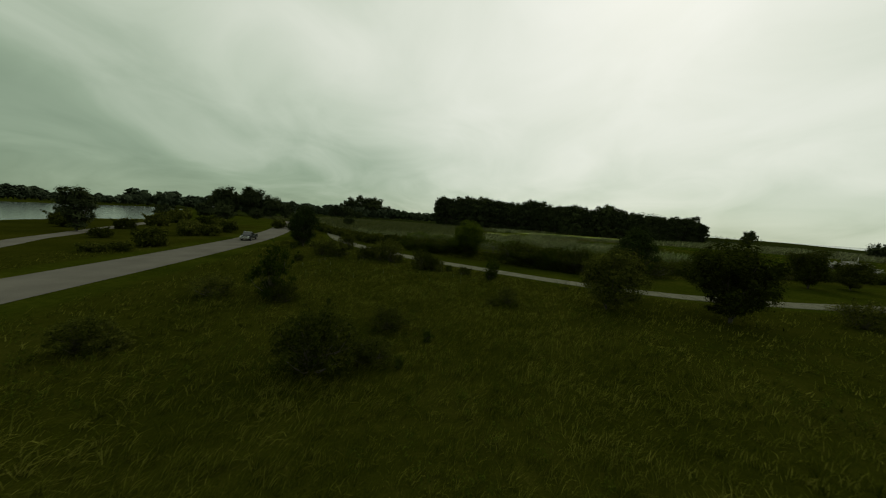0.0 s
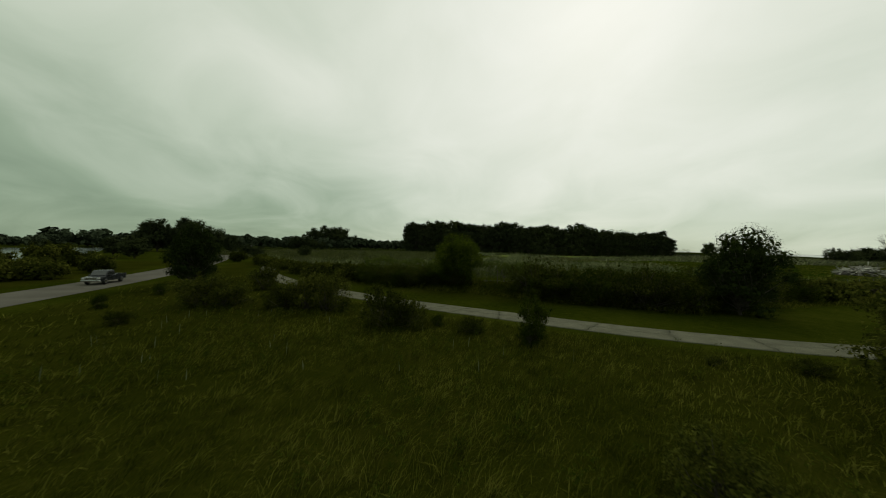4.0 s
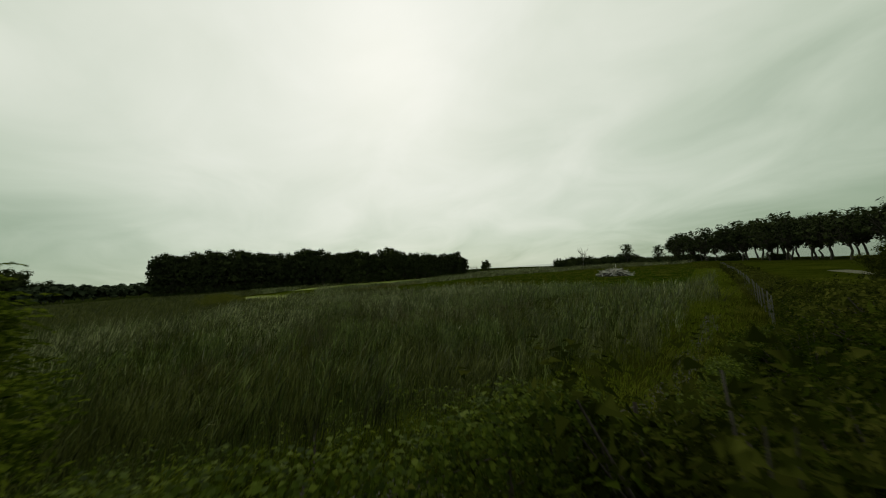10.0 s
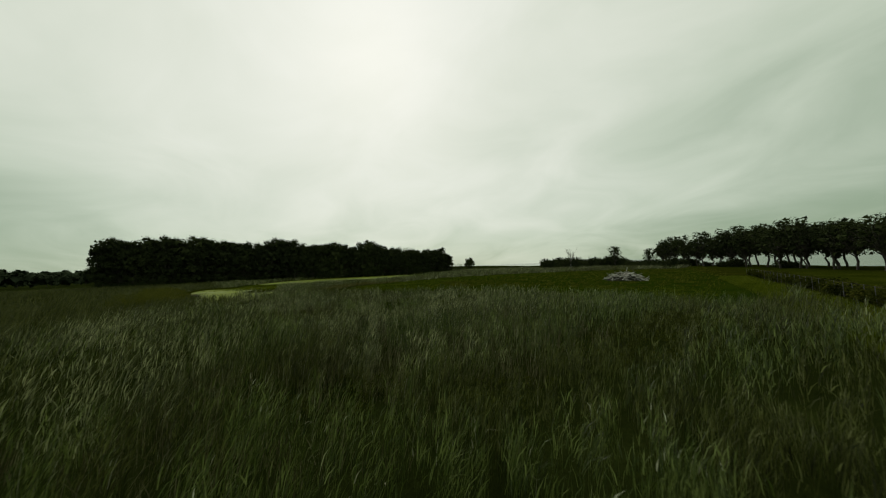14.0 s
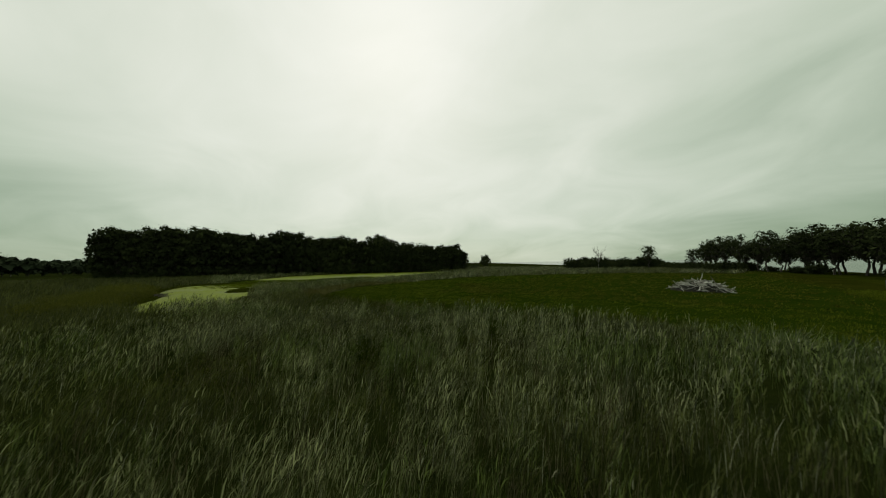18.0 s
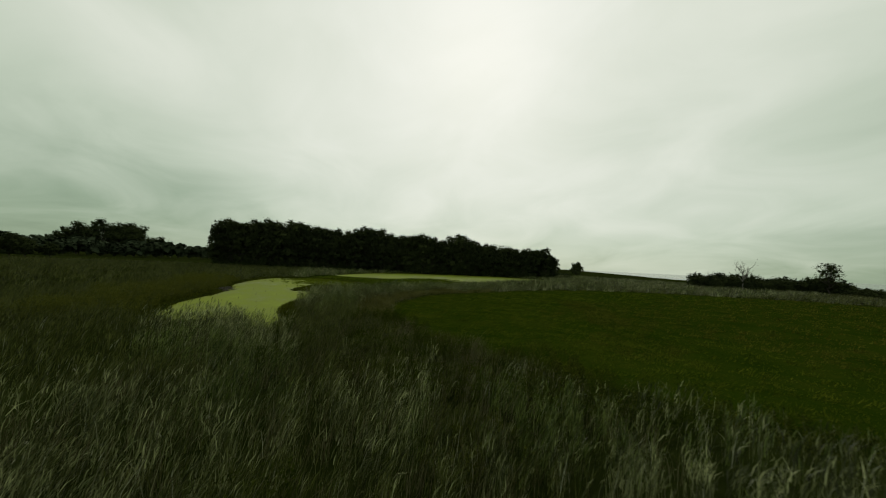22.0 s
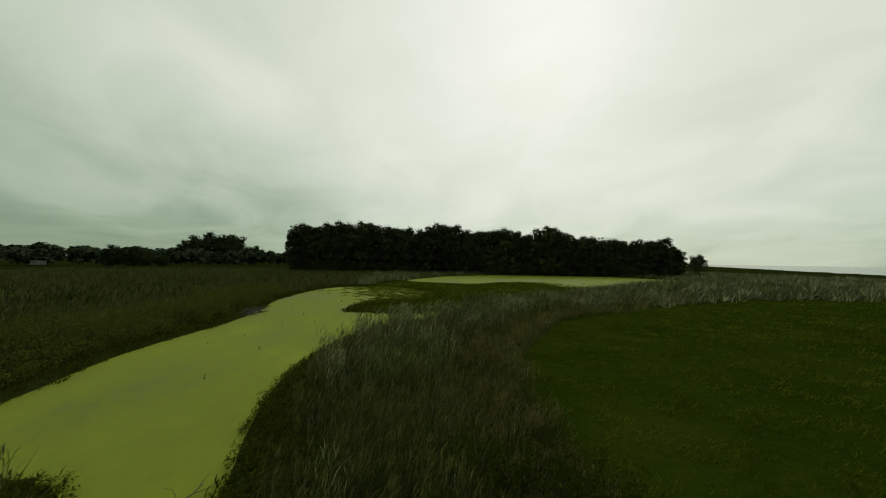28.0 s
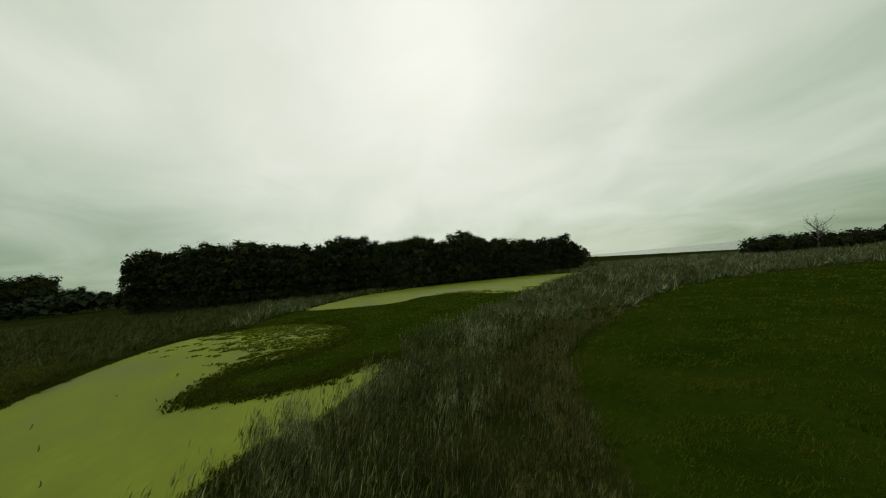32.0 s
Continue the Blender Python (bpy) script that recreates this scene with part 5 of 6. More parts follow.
def build_field_shrubs():
    g = "shrubs in the field"
    for k, x, y, s, tall in ((BUSH_A, -5.6, 14.5, 2.3, 1.15), (BUSH_A, -3.0, 15.6, 1.3, 0.9), (BUSH_B, -2.7, 20.4, 1.45, 1.15), (BUSH_C, -13.2, 25.5, 2.3, 1.35), (BUSH_A, -12.2, 25.0, 1.4, 1.0), (BUSH_B, -17.8, 25.3, 1.8, 1.05),
                             (BUSH_A, -17.0, 15.0, 1.5, 1.05), (BUSH_B, -16.0, 15.2, 1.1, 1.0), (BUSH_A, 7.2, 28.3, 1.25, 1.15), (BUSH_B, 5.6, 27.6, 0.75, 1.0), (BUSH_C, -0.1, 18.6, 0.55, 1.1), (BUSH_C, -1.4, 15.1, 0.4, 1.1),
                             (BUSH_A, -19.0, 53.6, 2.7, 0.95), (BUSH_B, -16.5, 53.0, 2.4, 1.0), (BUSH_B, -9.4, 52.4, 2.7, 1.35), (BUSH_A, -7.2, 51.6, 2.3, 1.3), (BUSH_B, -11.4, 53.0, 1.9, 1.2), (BUSH_C, -5.6, 51.6, 0.8, 1.0), (BUSH_C, 2.3, 45.2, 0.7, 1.0), (BUSH_A, -1.4, 45.6, 2.0, 1.35), (BUSH_B, 0.0, 45.4, 1.7, 1.3),
                             (BUSH_B, 4.6, 43.4, 1.2, 0.95), (BUSH_C, 8.0, 40.8, 1.45, 1.45), (BUSH_C, 7.4, 40.2, 1.0, 1.1), (BUSH_A, -18.2, 65.4, 2.2, 1.3), (BUSH_C, -26.4, 52.3, 0.85, 1.1), (BUSH_B, 19.8, 35.0, 0.9, 0.9),
                             (BUSH_B, 22.3, 33.4, 1.2, 0.9), (BUSH_B, 33.5, 33.0, 1.3, 0.9), (BUSH_A, 39.8, 27.0, 2.0, 1.1), (BUSH_B, 42.0, 25.0, 1.8, 1.0), (BUSH_B, 16.0, 36.5, 0.5, 1.0), (BUSH_A, -20.5, 47.0, 0.9, 1.0), (BUSH_C, -27.0, 60.0, 1.1, 0.9)):
        k.put(x, y, s, None, None, tall, "", g)
    TREE_LOW.put(17.0, 29.2, 0.92, 20, None, 1.0, "", "trees in the field")
    TREE_LOW.put(27.2, 26.8, 1.14, 150, None, 1.02, "", "trees in the field")
    TREE_LOW.put(71.0, 50.4, 0.8, 10, None, 1.0, "", "trees in the field")
    TREE_LOW.put(62.5, 49.5, 0.95, 80, None, 1.1, "", "trees in the field")
    CEDAR.put(31.2, 47.8, 1.0, 10, None, 1.0, "dark ragged evergreen tree at the hedge end")
    CEDAR.put(-28.2, 67.0, 0.95, 70, None, 1.1, "dark evergreen tree between road and trail")
    CEDAR.put(-31.5, 73.5, 0.9, 130, None, 1.05, "dark evergreen tree between road and trail")
    TREE_MID.put(6.8, 64.3, 0.95, 0)
    # beyond the road
    for k, x, y, s, tall in ((HEDGE_C, -46.5, 52.0, 2.3, 1.45), (HEDGE_C, -48.0, 53.2, 2.2, 1.4), (HEDGE_C, -62.6, 59.8, 2.0, 1.0), (HEDGE_C, -44.8, 45.4, 1.5, 1.0), (HEDGE_C, -47.5, 44.0, 1.6, 0.9), (HEDGE_C, -57, 73, 2.4, 1.2), (HEDGE_C, -54.0, 75.5, 2.6, 1.1),
                             (HEDGE_C, -60, 77, 2.7, 1.2), (HEDGE_C, -52, 34, 2.1, 1.0), (HEDGE_C, -50.5, 30.5, 2.0, 1.0), (HEDGE_C, -55, 37, 2.2, 1.0), (HEDGE_C, -58, 88, 2.6, 1.3), (HEDGE_C, -64, 95, 3.0, 1.2), (HEDGE_C, -78, 80, 2.4, 1.2), (HEDGE_C, -88, 76, 3.0, 1.2),
                             (HEDGE_C, -95, 82, 3.2, 1.2), (HEDGE_C, -84, 96, 3.2, 1.3), (HEDGE_C, -92, 112, 3.6, 1.4), (HEDGE_C, -100, 124, 4.0, 1.4), (HEDGE_C, -76, 105, 3.0, 1.3), (HEDGE_C, -60, 120, 3.0, 1.2), (HEDGE_C, -57, 135, 3.2, 1.1), (HEDGE_C, -70, 90, 2.6, 1.1)):
        k.put(x, y, s, None, None, tall, "dark green shrub beyond the road", "shrubs beyond the road")
    ROADTREE.put(-76.5, 68.0, 1.0, 40)
    for x, y, s in ((-150, 258, 1.62), (-166, 252, 1.5), (-138, 263, 1.3), (-178, 262, 1.35), (-157, 270, 1.6), (-128, 268, 0.9)):
        BIGTREE.put(x, y, s, None, None, 1.0, "large round dark tree beside the road", "trees beside the road")
    for x, y, s in ((-100, 150, 0.7), (-112, 165, 0.7), (-120, 140, 0.55), (-128, 175, 0.7), (-105, 185, 0.6), (-75, 190, 0.5), (-60, 215, 0.6), (-92, 215, 0.6)):
        BIGTREE.put(x, y, s, None, None, 0.8, "round dark tree beside the bay", "trees by the bay")


def build_hedge():
    g = "hedge shrubs along the fence"
    r = random.Random(11)
    front_x = [-60, -42, -22, -12.5, -7.4, 2.0, 8.6, 13.4, 17.6, 22.6, 27, 36, 60, 160]
    front_y = [158, 118, 89, 76.6, 72.9, 66.5, 61.9, 58.4, 55.1, 51.4, 48.9, 51, 54.5, 70]
    n = 0
    while n < 165:
        x = r.uniform(-50, 58)
        f = float(np.interp(x, front_x, front_y))
        b = float(fence_y(x)) - 0.6
        if 7.6 < x < 14.6 and r.random() < 0.97:
            continue
        if x > 34 and r.random() < 0.4:
            continue
        y = r.uniform(f + 0.9, max(f + 2.6, b - (2.8 if 16 < x < 28 else 0.9)))
        s = r.uniform(1.8, 2.5) if x < 8 else r.uniform(3.2, 3.9) if 15 < x < 27 else r.uniform(2.8, 3.8)
        if x > 30 and b - y < 4:
            s *= 0.74
        (HEDGE_C if x < -8 or x > 48 else HEDGE_A if r.random() < 0.6 else HEDGE_B).put(x, y, s, r.uniform(0, 360), None, r.uniform(0.85, 1.2), "", g)
        n += 1
    # rank weeds under and before the hedge
    weed_y = [f - (0.6 if 5 < q < 15 else 0) for q, f in zip(front_x, front_y)]
    gravel = lambda x, y: np.hypot((x - 12.5) / 3.2, (y - 64.2) / 1.9) > 1
    wx, wy = scatter(-45, 66, 44, 125, 4.0, lambda x, y: (y > np.interp(x, front_x, weed_y) - 1.2 + 0.7 * noise2(x, y, 2.0)) & (y < fence_y(x) + 2.5) & gravel(x, y))
    tagged(new("hedge_weeds", mesh_np("hedge_weeds", *blades(wx, wy, land(wx, wy), 0.62 + 0.28 * noise2(wx, wy, 3.0), 0.035, 5, 0.6, 0.18, 0.3), M_FIELD)), "rank dark weeds under the hedge", "weeds", kind="stuff")
    wx, wy = scatter(-14, 40, 46, 90, 2.2, lambda x, y: (y > np.interp(x, front_x, weed_y) - 0.6 + 0.8 * noise2(x, y, 2.0)) & (y < fence_y(x) - 0.9) & gravel(x, y))
    tagged(new("leafy_weeds", mesh_np("leafy_weeds", *leafy(wx, wy, land(wx, wy), rng.uniform(0.6, 1.35, len(wx)), 46, 0.09, 0.45), M_LEAF_LIGHT)), "dark leafy weeds at the hedge foot", "weeds", kind="stuff")
    wx, wy = scatter(4, 19, 54, 66, 16, lambda x, y: (y > np.interp(x, front_x, front_y) - 2.0 + 0.6 * noise2(x, y, 1.6)) & (y < fence_y(x) + 0.6) & gravel(x, y))
    tagged(new("rank_grass", mesh_np("rank_grass", *blades(wx, wy, land(wx, wy), 0.62 + 0.3 * noise2(wx, wy, 1.2), 0.024, 4, 0.6, 0.12, 0.3), M_FIELD)), "rank olive grass before the fence", "grass", kind="stuff")
    wx, wy = scatter(4, 19, 54, 66, 3.0, lambda x, y: (y > np.interp(x, front_x, front_y) - 1.4) & (y < fence_y(x) - 0.4) & (noise2(x, y, 1.1, 71.0) > -0.1))
    tagged(new("gap_weeds", mesh_np("gap_weeds", *leafy(wx, wy, land(wx, wy), rng.uniform(0.5, 1.2, len(wx)), 50, 0.075, 0.45), M_LEAF_LIGHT)), "leafy green weeds before the fence", "weeds", kind="stuff")
    x = 64.0
    while x < 165:
        (HEDGE_A if x < 84 else HEDGE_C).put(x, float(fence_y(x)) - r.uniform(0.8, 2.2), r.uniform(1.7, 2.4), r.uniform(0, 360), None, 0.95, "", g)
        x += r.uniform(1.6, 2.6)
    # vines hanging over the fence
    blobs = []
    for x in np.arange(-7, 35, 0.30):
        y = float(fence_y(x))
        z = ground_z(x, y)
        low = float(smooth01((x - 15) / 5.0))
        top = (z + 2.6) * (1 - low) + (1.8 - 0.03 * max(0, x - 22)) * low + 0.22 * math.sin(x * 1.3) + r.uniform(-0.15, 0.2)
        blobs.append((np.array([x, y + r.uniform(-0.15, 0.15), top]), r.uniform(0.36, 0.58)))
        for k in range(r.choice((1, 1, 2)) if 7.5 < x < 14.5 else r.choice((2, 3, 3, 4))):
            blobs.append((np.array([x + r.uniform(-0.2, 0.2), y + r.uniform(-0.3, 0.1), top - 0.40 * (k + 1)]), r.uniform(0.22, 0.40)))
    c, nr = crown_points(blobs, 56000, 0.6)
    vine = tagged(new("fence_vine"), "light green vine hanging over the wire fence", "vine")
    part("foliage", mesh_np("foliage", *leaf_quads(c, nr, 0.085, 0.8), M_VINE), vine)
    for x in (-4.0, 1.5, 6.0, 10.4, 15.3):
        y = float(fence_y(x))
        v, f = limb((x, y, ground_z(x, y) - 0.05), (x + 0.3, float(fence_y(x + 0.3)), ground_z(x, y) + 2.5), 0.03, 0.015, 0, 6, 5)
        part("woody_stem", mesh_np("woody_stem", v, f, M_BARK, True), vine)


def build_fence():
    """Wire fence: steel posts, a top rail and strands."""
    root = tagged(new("wire_fence"), "rusty wire fence with thin steel posts", "fence")
    xs = [-6.0, -3.2, -0.3, 2.6, 5.6, 8.65, 11.75, 14.9, 18.1] + list(np.arange(43.7, 168, 3.2))
    tops = []
    for i, x in enumerate(xs):
        y, z = float(fence_y(x)), ground_z(x, float(fence_y(x)))
        tilt = rng.normal(scale=0.04, size=2)
        v, f = tube([(x, y, z - 0.2), (x + tilt[0], y + tilt[1], z + 2.25)], [0.045, 0.04], 8)
        part("post", mesh_np("post", v, f, M_RUST if x < 24 else M_FENCE, True), root)
        tops.append((x + tilt[0], y + tilt[1], z))
    for h in (0.3, 0.75, 1.2, 1.7, 2.18):
        for run in (tops[:9], tops[9:]):
            v, f = tube([(a, b, c + h) for a, b, c in run], [0.006 if h < 2.0 else 0.010] * len(run), 5)
            part("wire", mesh_np("wire", v, f, M_RUST, True), root)


def build_pile():
    """Beaver-lodge-like heap of grey branches in the meadow."""
    cx, cy = 152.0, 108.5
    z0 = ground_z(cx, cy)
    root = new("brush_pile")
    root.matrix_world = pose(cx, cy, z0 - 0.05)
    tagged(root, "heap of pale weathered branches in the meadow", "brush pile")
    a, r = np.meshgrid(np.arange(28) * 2 * np.pi / 28, np.linspace(0, 1, 9))
    hh = 2.5 * (1 - r**1.7) * (1 + 0.14 * np.sin(3 * a + r * 4) + 0.1 * np.sin(7 * a))
    k = 1 + 0.08 * np.sin(5 * a)
    v = np.stack([r * 4.4 * np.cos(a) * k, r * 6.6 * np.sin(a) * k, hh], -1).reshape(-1, 3)
    i, j = np.meshgrid(np.arange(8), np.arange(28), indexing="ij")
    q = np.stack([i * 28 + j, i * 28 + (j + 1) % 28, (i + 1) * 28 + (j + 1) % 28, (i + 1) * 28 + j], -1).reshape(-1, 4)
    part("core", mesh_np("core", v, q, material("packed_twigs", [(0.008, 0.007, 0.005), (0.022, 0.02, 0.014)], 0.95, 1.5, 12.0, 0.8), True), root, "dark packed twigs and mud")
    for n in range(150):
        t, rr = rng.uniform(0, 2 * np.pi), math.sqrt(rng.random()) * 0.97
        p = np.array([rr * 4.4 * math.cos(t), rr * 6.6 * math.sin(t), 2.6 * (1 - rr**1.7) + 0.15])
        d = rng.normal(size=3) * [1, 1.2, 0.25]
        d[2] -= 0.25 * rr * rng.random() if rng.random() < 0.92 else -0.6
        d /= np.linalg.norm(d)
        ln = rng.uniform(0.8, 2.9)
        rad = rng.uniform(0.05, 0.17)
        a0, b0 = p - d * ln, p + d * ln
        a0[2], b0[2] = max(a0[2], 0.05), max(b0[2], 0.05)
        v, f = limb(a0, b0, rad, rad * 0.55, 0.03, 5, 6)
        part("branch", mesh_np("branch", v, f, M_DEADWOOD, True), root)


def build_wood():
    g = "trees of the wood"
    front = spline([(-8, 462), (40, 440), (92, 420), (145, 398), (205, 374), (262, 352), (318, 344)], 4.0)
    arc = np.concatenate([[0], np.cumsum(np.linalg.norm(np.diff(front, axis=0), axis=1))])
    r = random.Random(5)
    for row, back in enumerate((0, 9, 19)):
        s = 13.0 + 3 * row
        while s < arc[-1] - 9:
            t = s / arc[-1]
            x, y = np.interp(s, arc, front[:, 0]), np.interp(s, arc, front[:, 1])
            size = (1.47 - 0.31 * t) * r.uniform(0.88, 1.09)
            size *= float(np.interp(t, (0.70, 0.74, 0.92, 1.0), (1.0, 0.86, 0.84, 0.66)))
            (WOOD_A if r.random() < 0.5 else WOOD_B).put(x + 0.42 * back + r.uniform(-2, 2), y + 0.9 * back + r.uniform(-2, 2), size, r.uniform(0, 360), None, r.uniform(0.94, 1.05), "", g)
            s += r.uniform(6.5, 9.5)
    # undergrowth at the wood's foot, and the trees behind, joined
    s = rng.uniform(0, arc[-1], 60)
    x, y = np.interp(s, arc, front[:, 0]) - 3 + rng.normal(scale=2, size=60), np.interp(s, arc, front[:, 1]) - 6 + rng.normal(scale=2, size=60)
    c, nr = crown_points([(np.array([a, b, 1.5 + 3.5 * q]), 4.0 + 2.5 * q) for a, b, q in zip(x, y, rng.random(60))], 9000, 0.5)
    tagged(new("undergrowth", mesh_np("undergrowth", *leaf_quads(c, nr, 0.9), M_LEAF_DARK)), "dark bushy undergrowth at the wood edge", "undergrowth", kind="stuff")
    s = rng.uniform(4, arc[-1] - 34, 70)
    x, y = np.interp(s, arc, front[:, 0]) + rng.uniform(8, 20, 70), np.interp(s, arc, front[:, 1]) + rng.uniform(22, 50, 70)
    c, nr = crown_points([(np.array([a, b, 6 + 20 * q]), 8.0 + 2 * q) for a, b, q in zip(x, y, rng.random(70))], 9000, 0.5)
    tagged(new("woodland_mass", mesh_np("woodland_mass", *leaf_quads(c, nr, 1.9), M_LEAF_DARK)), "dark crowns deep inside the wood", "woodland", kind="stuff")
    BIGTREE.put(451, 437, 1.45, 30, None, 1.0, "lone round tree far beyond the wood")
    for k in range(7):
        FAR_B.put(398 + 8 * k, 438 + 2 * k, 0.55, None, None, 0.8, "", "low trees beyond the wood")


def build_shore_trees():
    g = "row of shore trees"
    r = random.Random(31)
    row = spline([(312, 107), (286, 91), (256, 75), (231, 62), (208, 51), (186, 40), (163, 28)], 2.0)
    arc = np.concatenate([[0], np.cumsum(np.linalg.norm(np.diff(row, axis=0), axis=1))])
    q = 0.0
    while q < arc[-1]:
        x, y = np.interp(q, arc, row[:, 0]), np.interp(q, arc, row[:, 1])
        size = float(np.interp(q, (0, 60, arc[-1]), (1.08, 1.1, 0.80))) * r.uniform(0.84, 1.10)
        for back in (0, 13):
            (ROW_A if r.random() < 0.62 else ROW_B).put(x + 0.45 * back + r.uniform(-4, 4), y - 0.9 * back + r.uniform(-5, 4), size * r.uniform(0.88, 1.08), None, None, r.uniform(0.92, 1.06), "", g)
        if r.random() < (0.45 if q < 70 else 0.1):
            SHOREBUSH.put(x + r.uniform(-4, 4), y + r.uniform(-3, 4), r.uniform(3.5, 6.5), None, None, r.uniform(0.8, 1.2), "dense dark bush under the shore trees", "bushes under the shore trees")
        q += r.uniform(4.5, 12.5)
    for x, y, s in ((322, 112, 1.15), (340, 120, 1.2), (362, 128, 1.2), (385, 134, 1.2), (410, 140, 1.15)):
        ROW_A.put(x, y, s, None, None, 1.0, "", g)
    ROW_B.put(402, 183, 1.15, 30, None, 1.0, "airy shore tree standing apart")
    ROW_B.put(348, 140, 0.85, 200, None, 1.0, "airy shore tree standing apart")
    DEAD.put(371, 220, 1.55, 0)
    DEAD.put(384, 246, 0.95, 60)
    r = random.Random(8)
    for k in range(24):
        t = r.random()
        x, y = 384 + 40 * t + r.uniform(-3, 8), 250 - 72 * t + r.uniform(-3, 3)
        SHOREBUSH.put(x - 18 * (t < 0.5) * r.random(), y, r.uniform(8.5, 12.0), None, None, 1.15, "dense dark bush on the lake shore", "shore bushes")
    for k in range(14):
        t = k / 13
        SHOREBUSH.put(405 - 95 * t + r.uniform(-4, 4), 172 - 62 * t + r.uniform(-3, 3), r.uniform(6.0, 9.0), None, None, 0.9, "dense dark bush on the lake shore", "shore bushes")


def build_far_shore():
    g = "trees on the far shore"
    r = random.Random(21)
    line = spline([(-345, 40), (-372, 200), (-385, 300), (-415, 445), (-335, 470), (-290, 520), (-240, 600), (-150, 640), (-60, 680), (20, 720)], 10.0)
    arc = np.concatenate([[0], np.cumsum(np.linalg.norm(np.diff(line, axis=0), axis=1))])
    s = 0.0
    while s < arc[-1]:
        x, y = np.interp(s, arc, line[:, 0]), np.interp(s, arc, line[:, 1])
        tall = 0.72 if y < 440 else 1.2
        for q in range(2):
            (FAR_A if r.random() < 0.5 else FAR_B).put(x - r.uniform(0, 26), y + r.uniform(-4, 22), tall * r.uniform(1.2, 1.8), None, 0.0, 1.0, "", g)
        s += r.uniform(8, 13)
    for x, y, s in ((-182, 770, 3.6), (-148, 766, 3.4), (-212, 772, 3.2), (-122, 775, 2.2), (-236, 780, 2.2), (-165, 790, 3.4)):
        BIGTREE.put(x, y, s, None, None, 1.0, "tall dark tree far across the marsh", "far clump of trees")
    for x, y, s in ((-166, 520, 1.45), (-152, 524, 1.35), (-142, 522, 1.1), (-131, 530, 0.9), (-175, 530, 1.1)):
        BIGTREE.put(x, y, s, None, None, 1.0, "dark round tree far down the road", "far trees by the road")
    DEAD.put(-104, 770, 1.9, 0, None, 1.0, "bare grey tree far across the marsh")


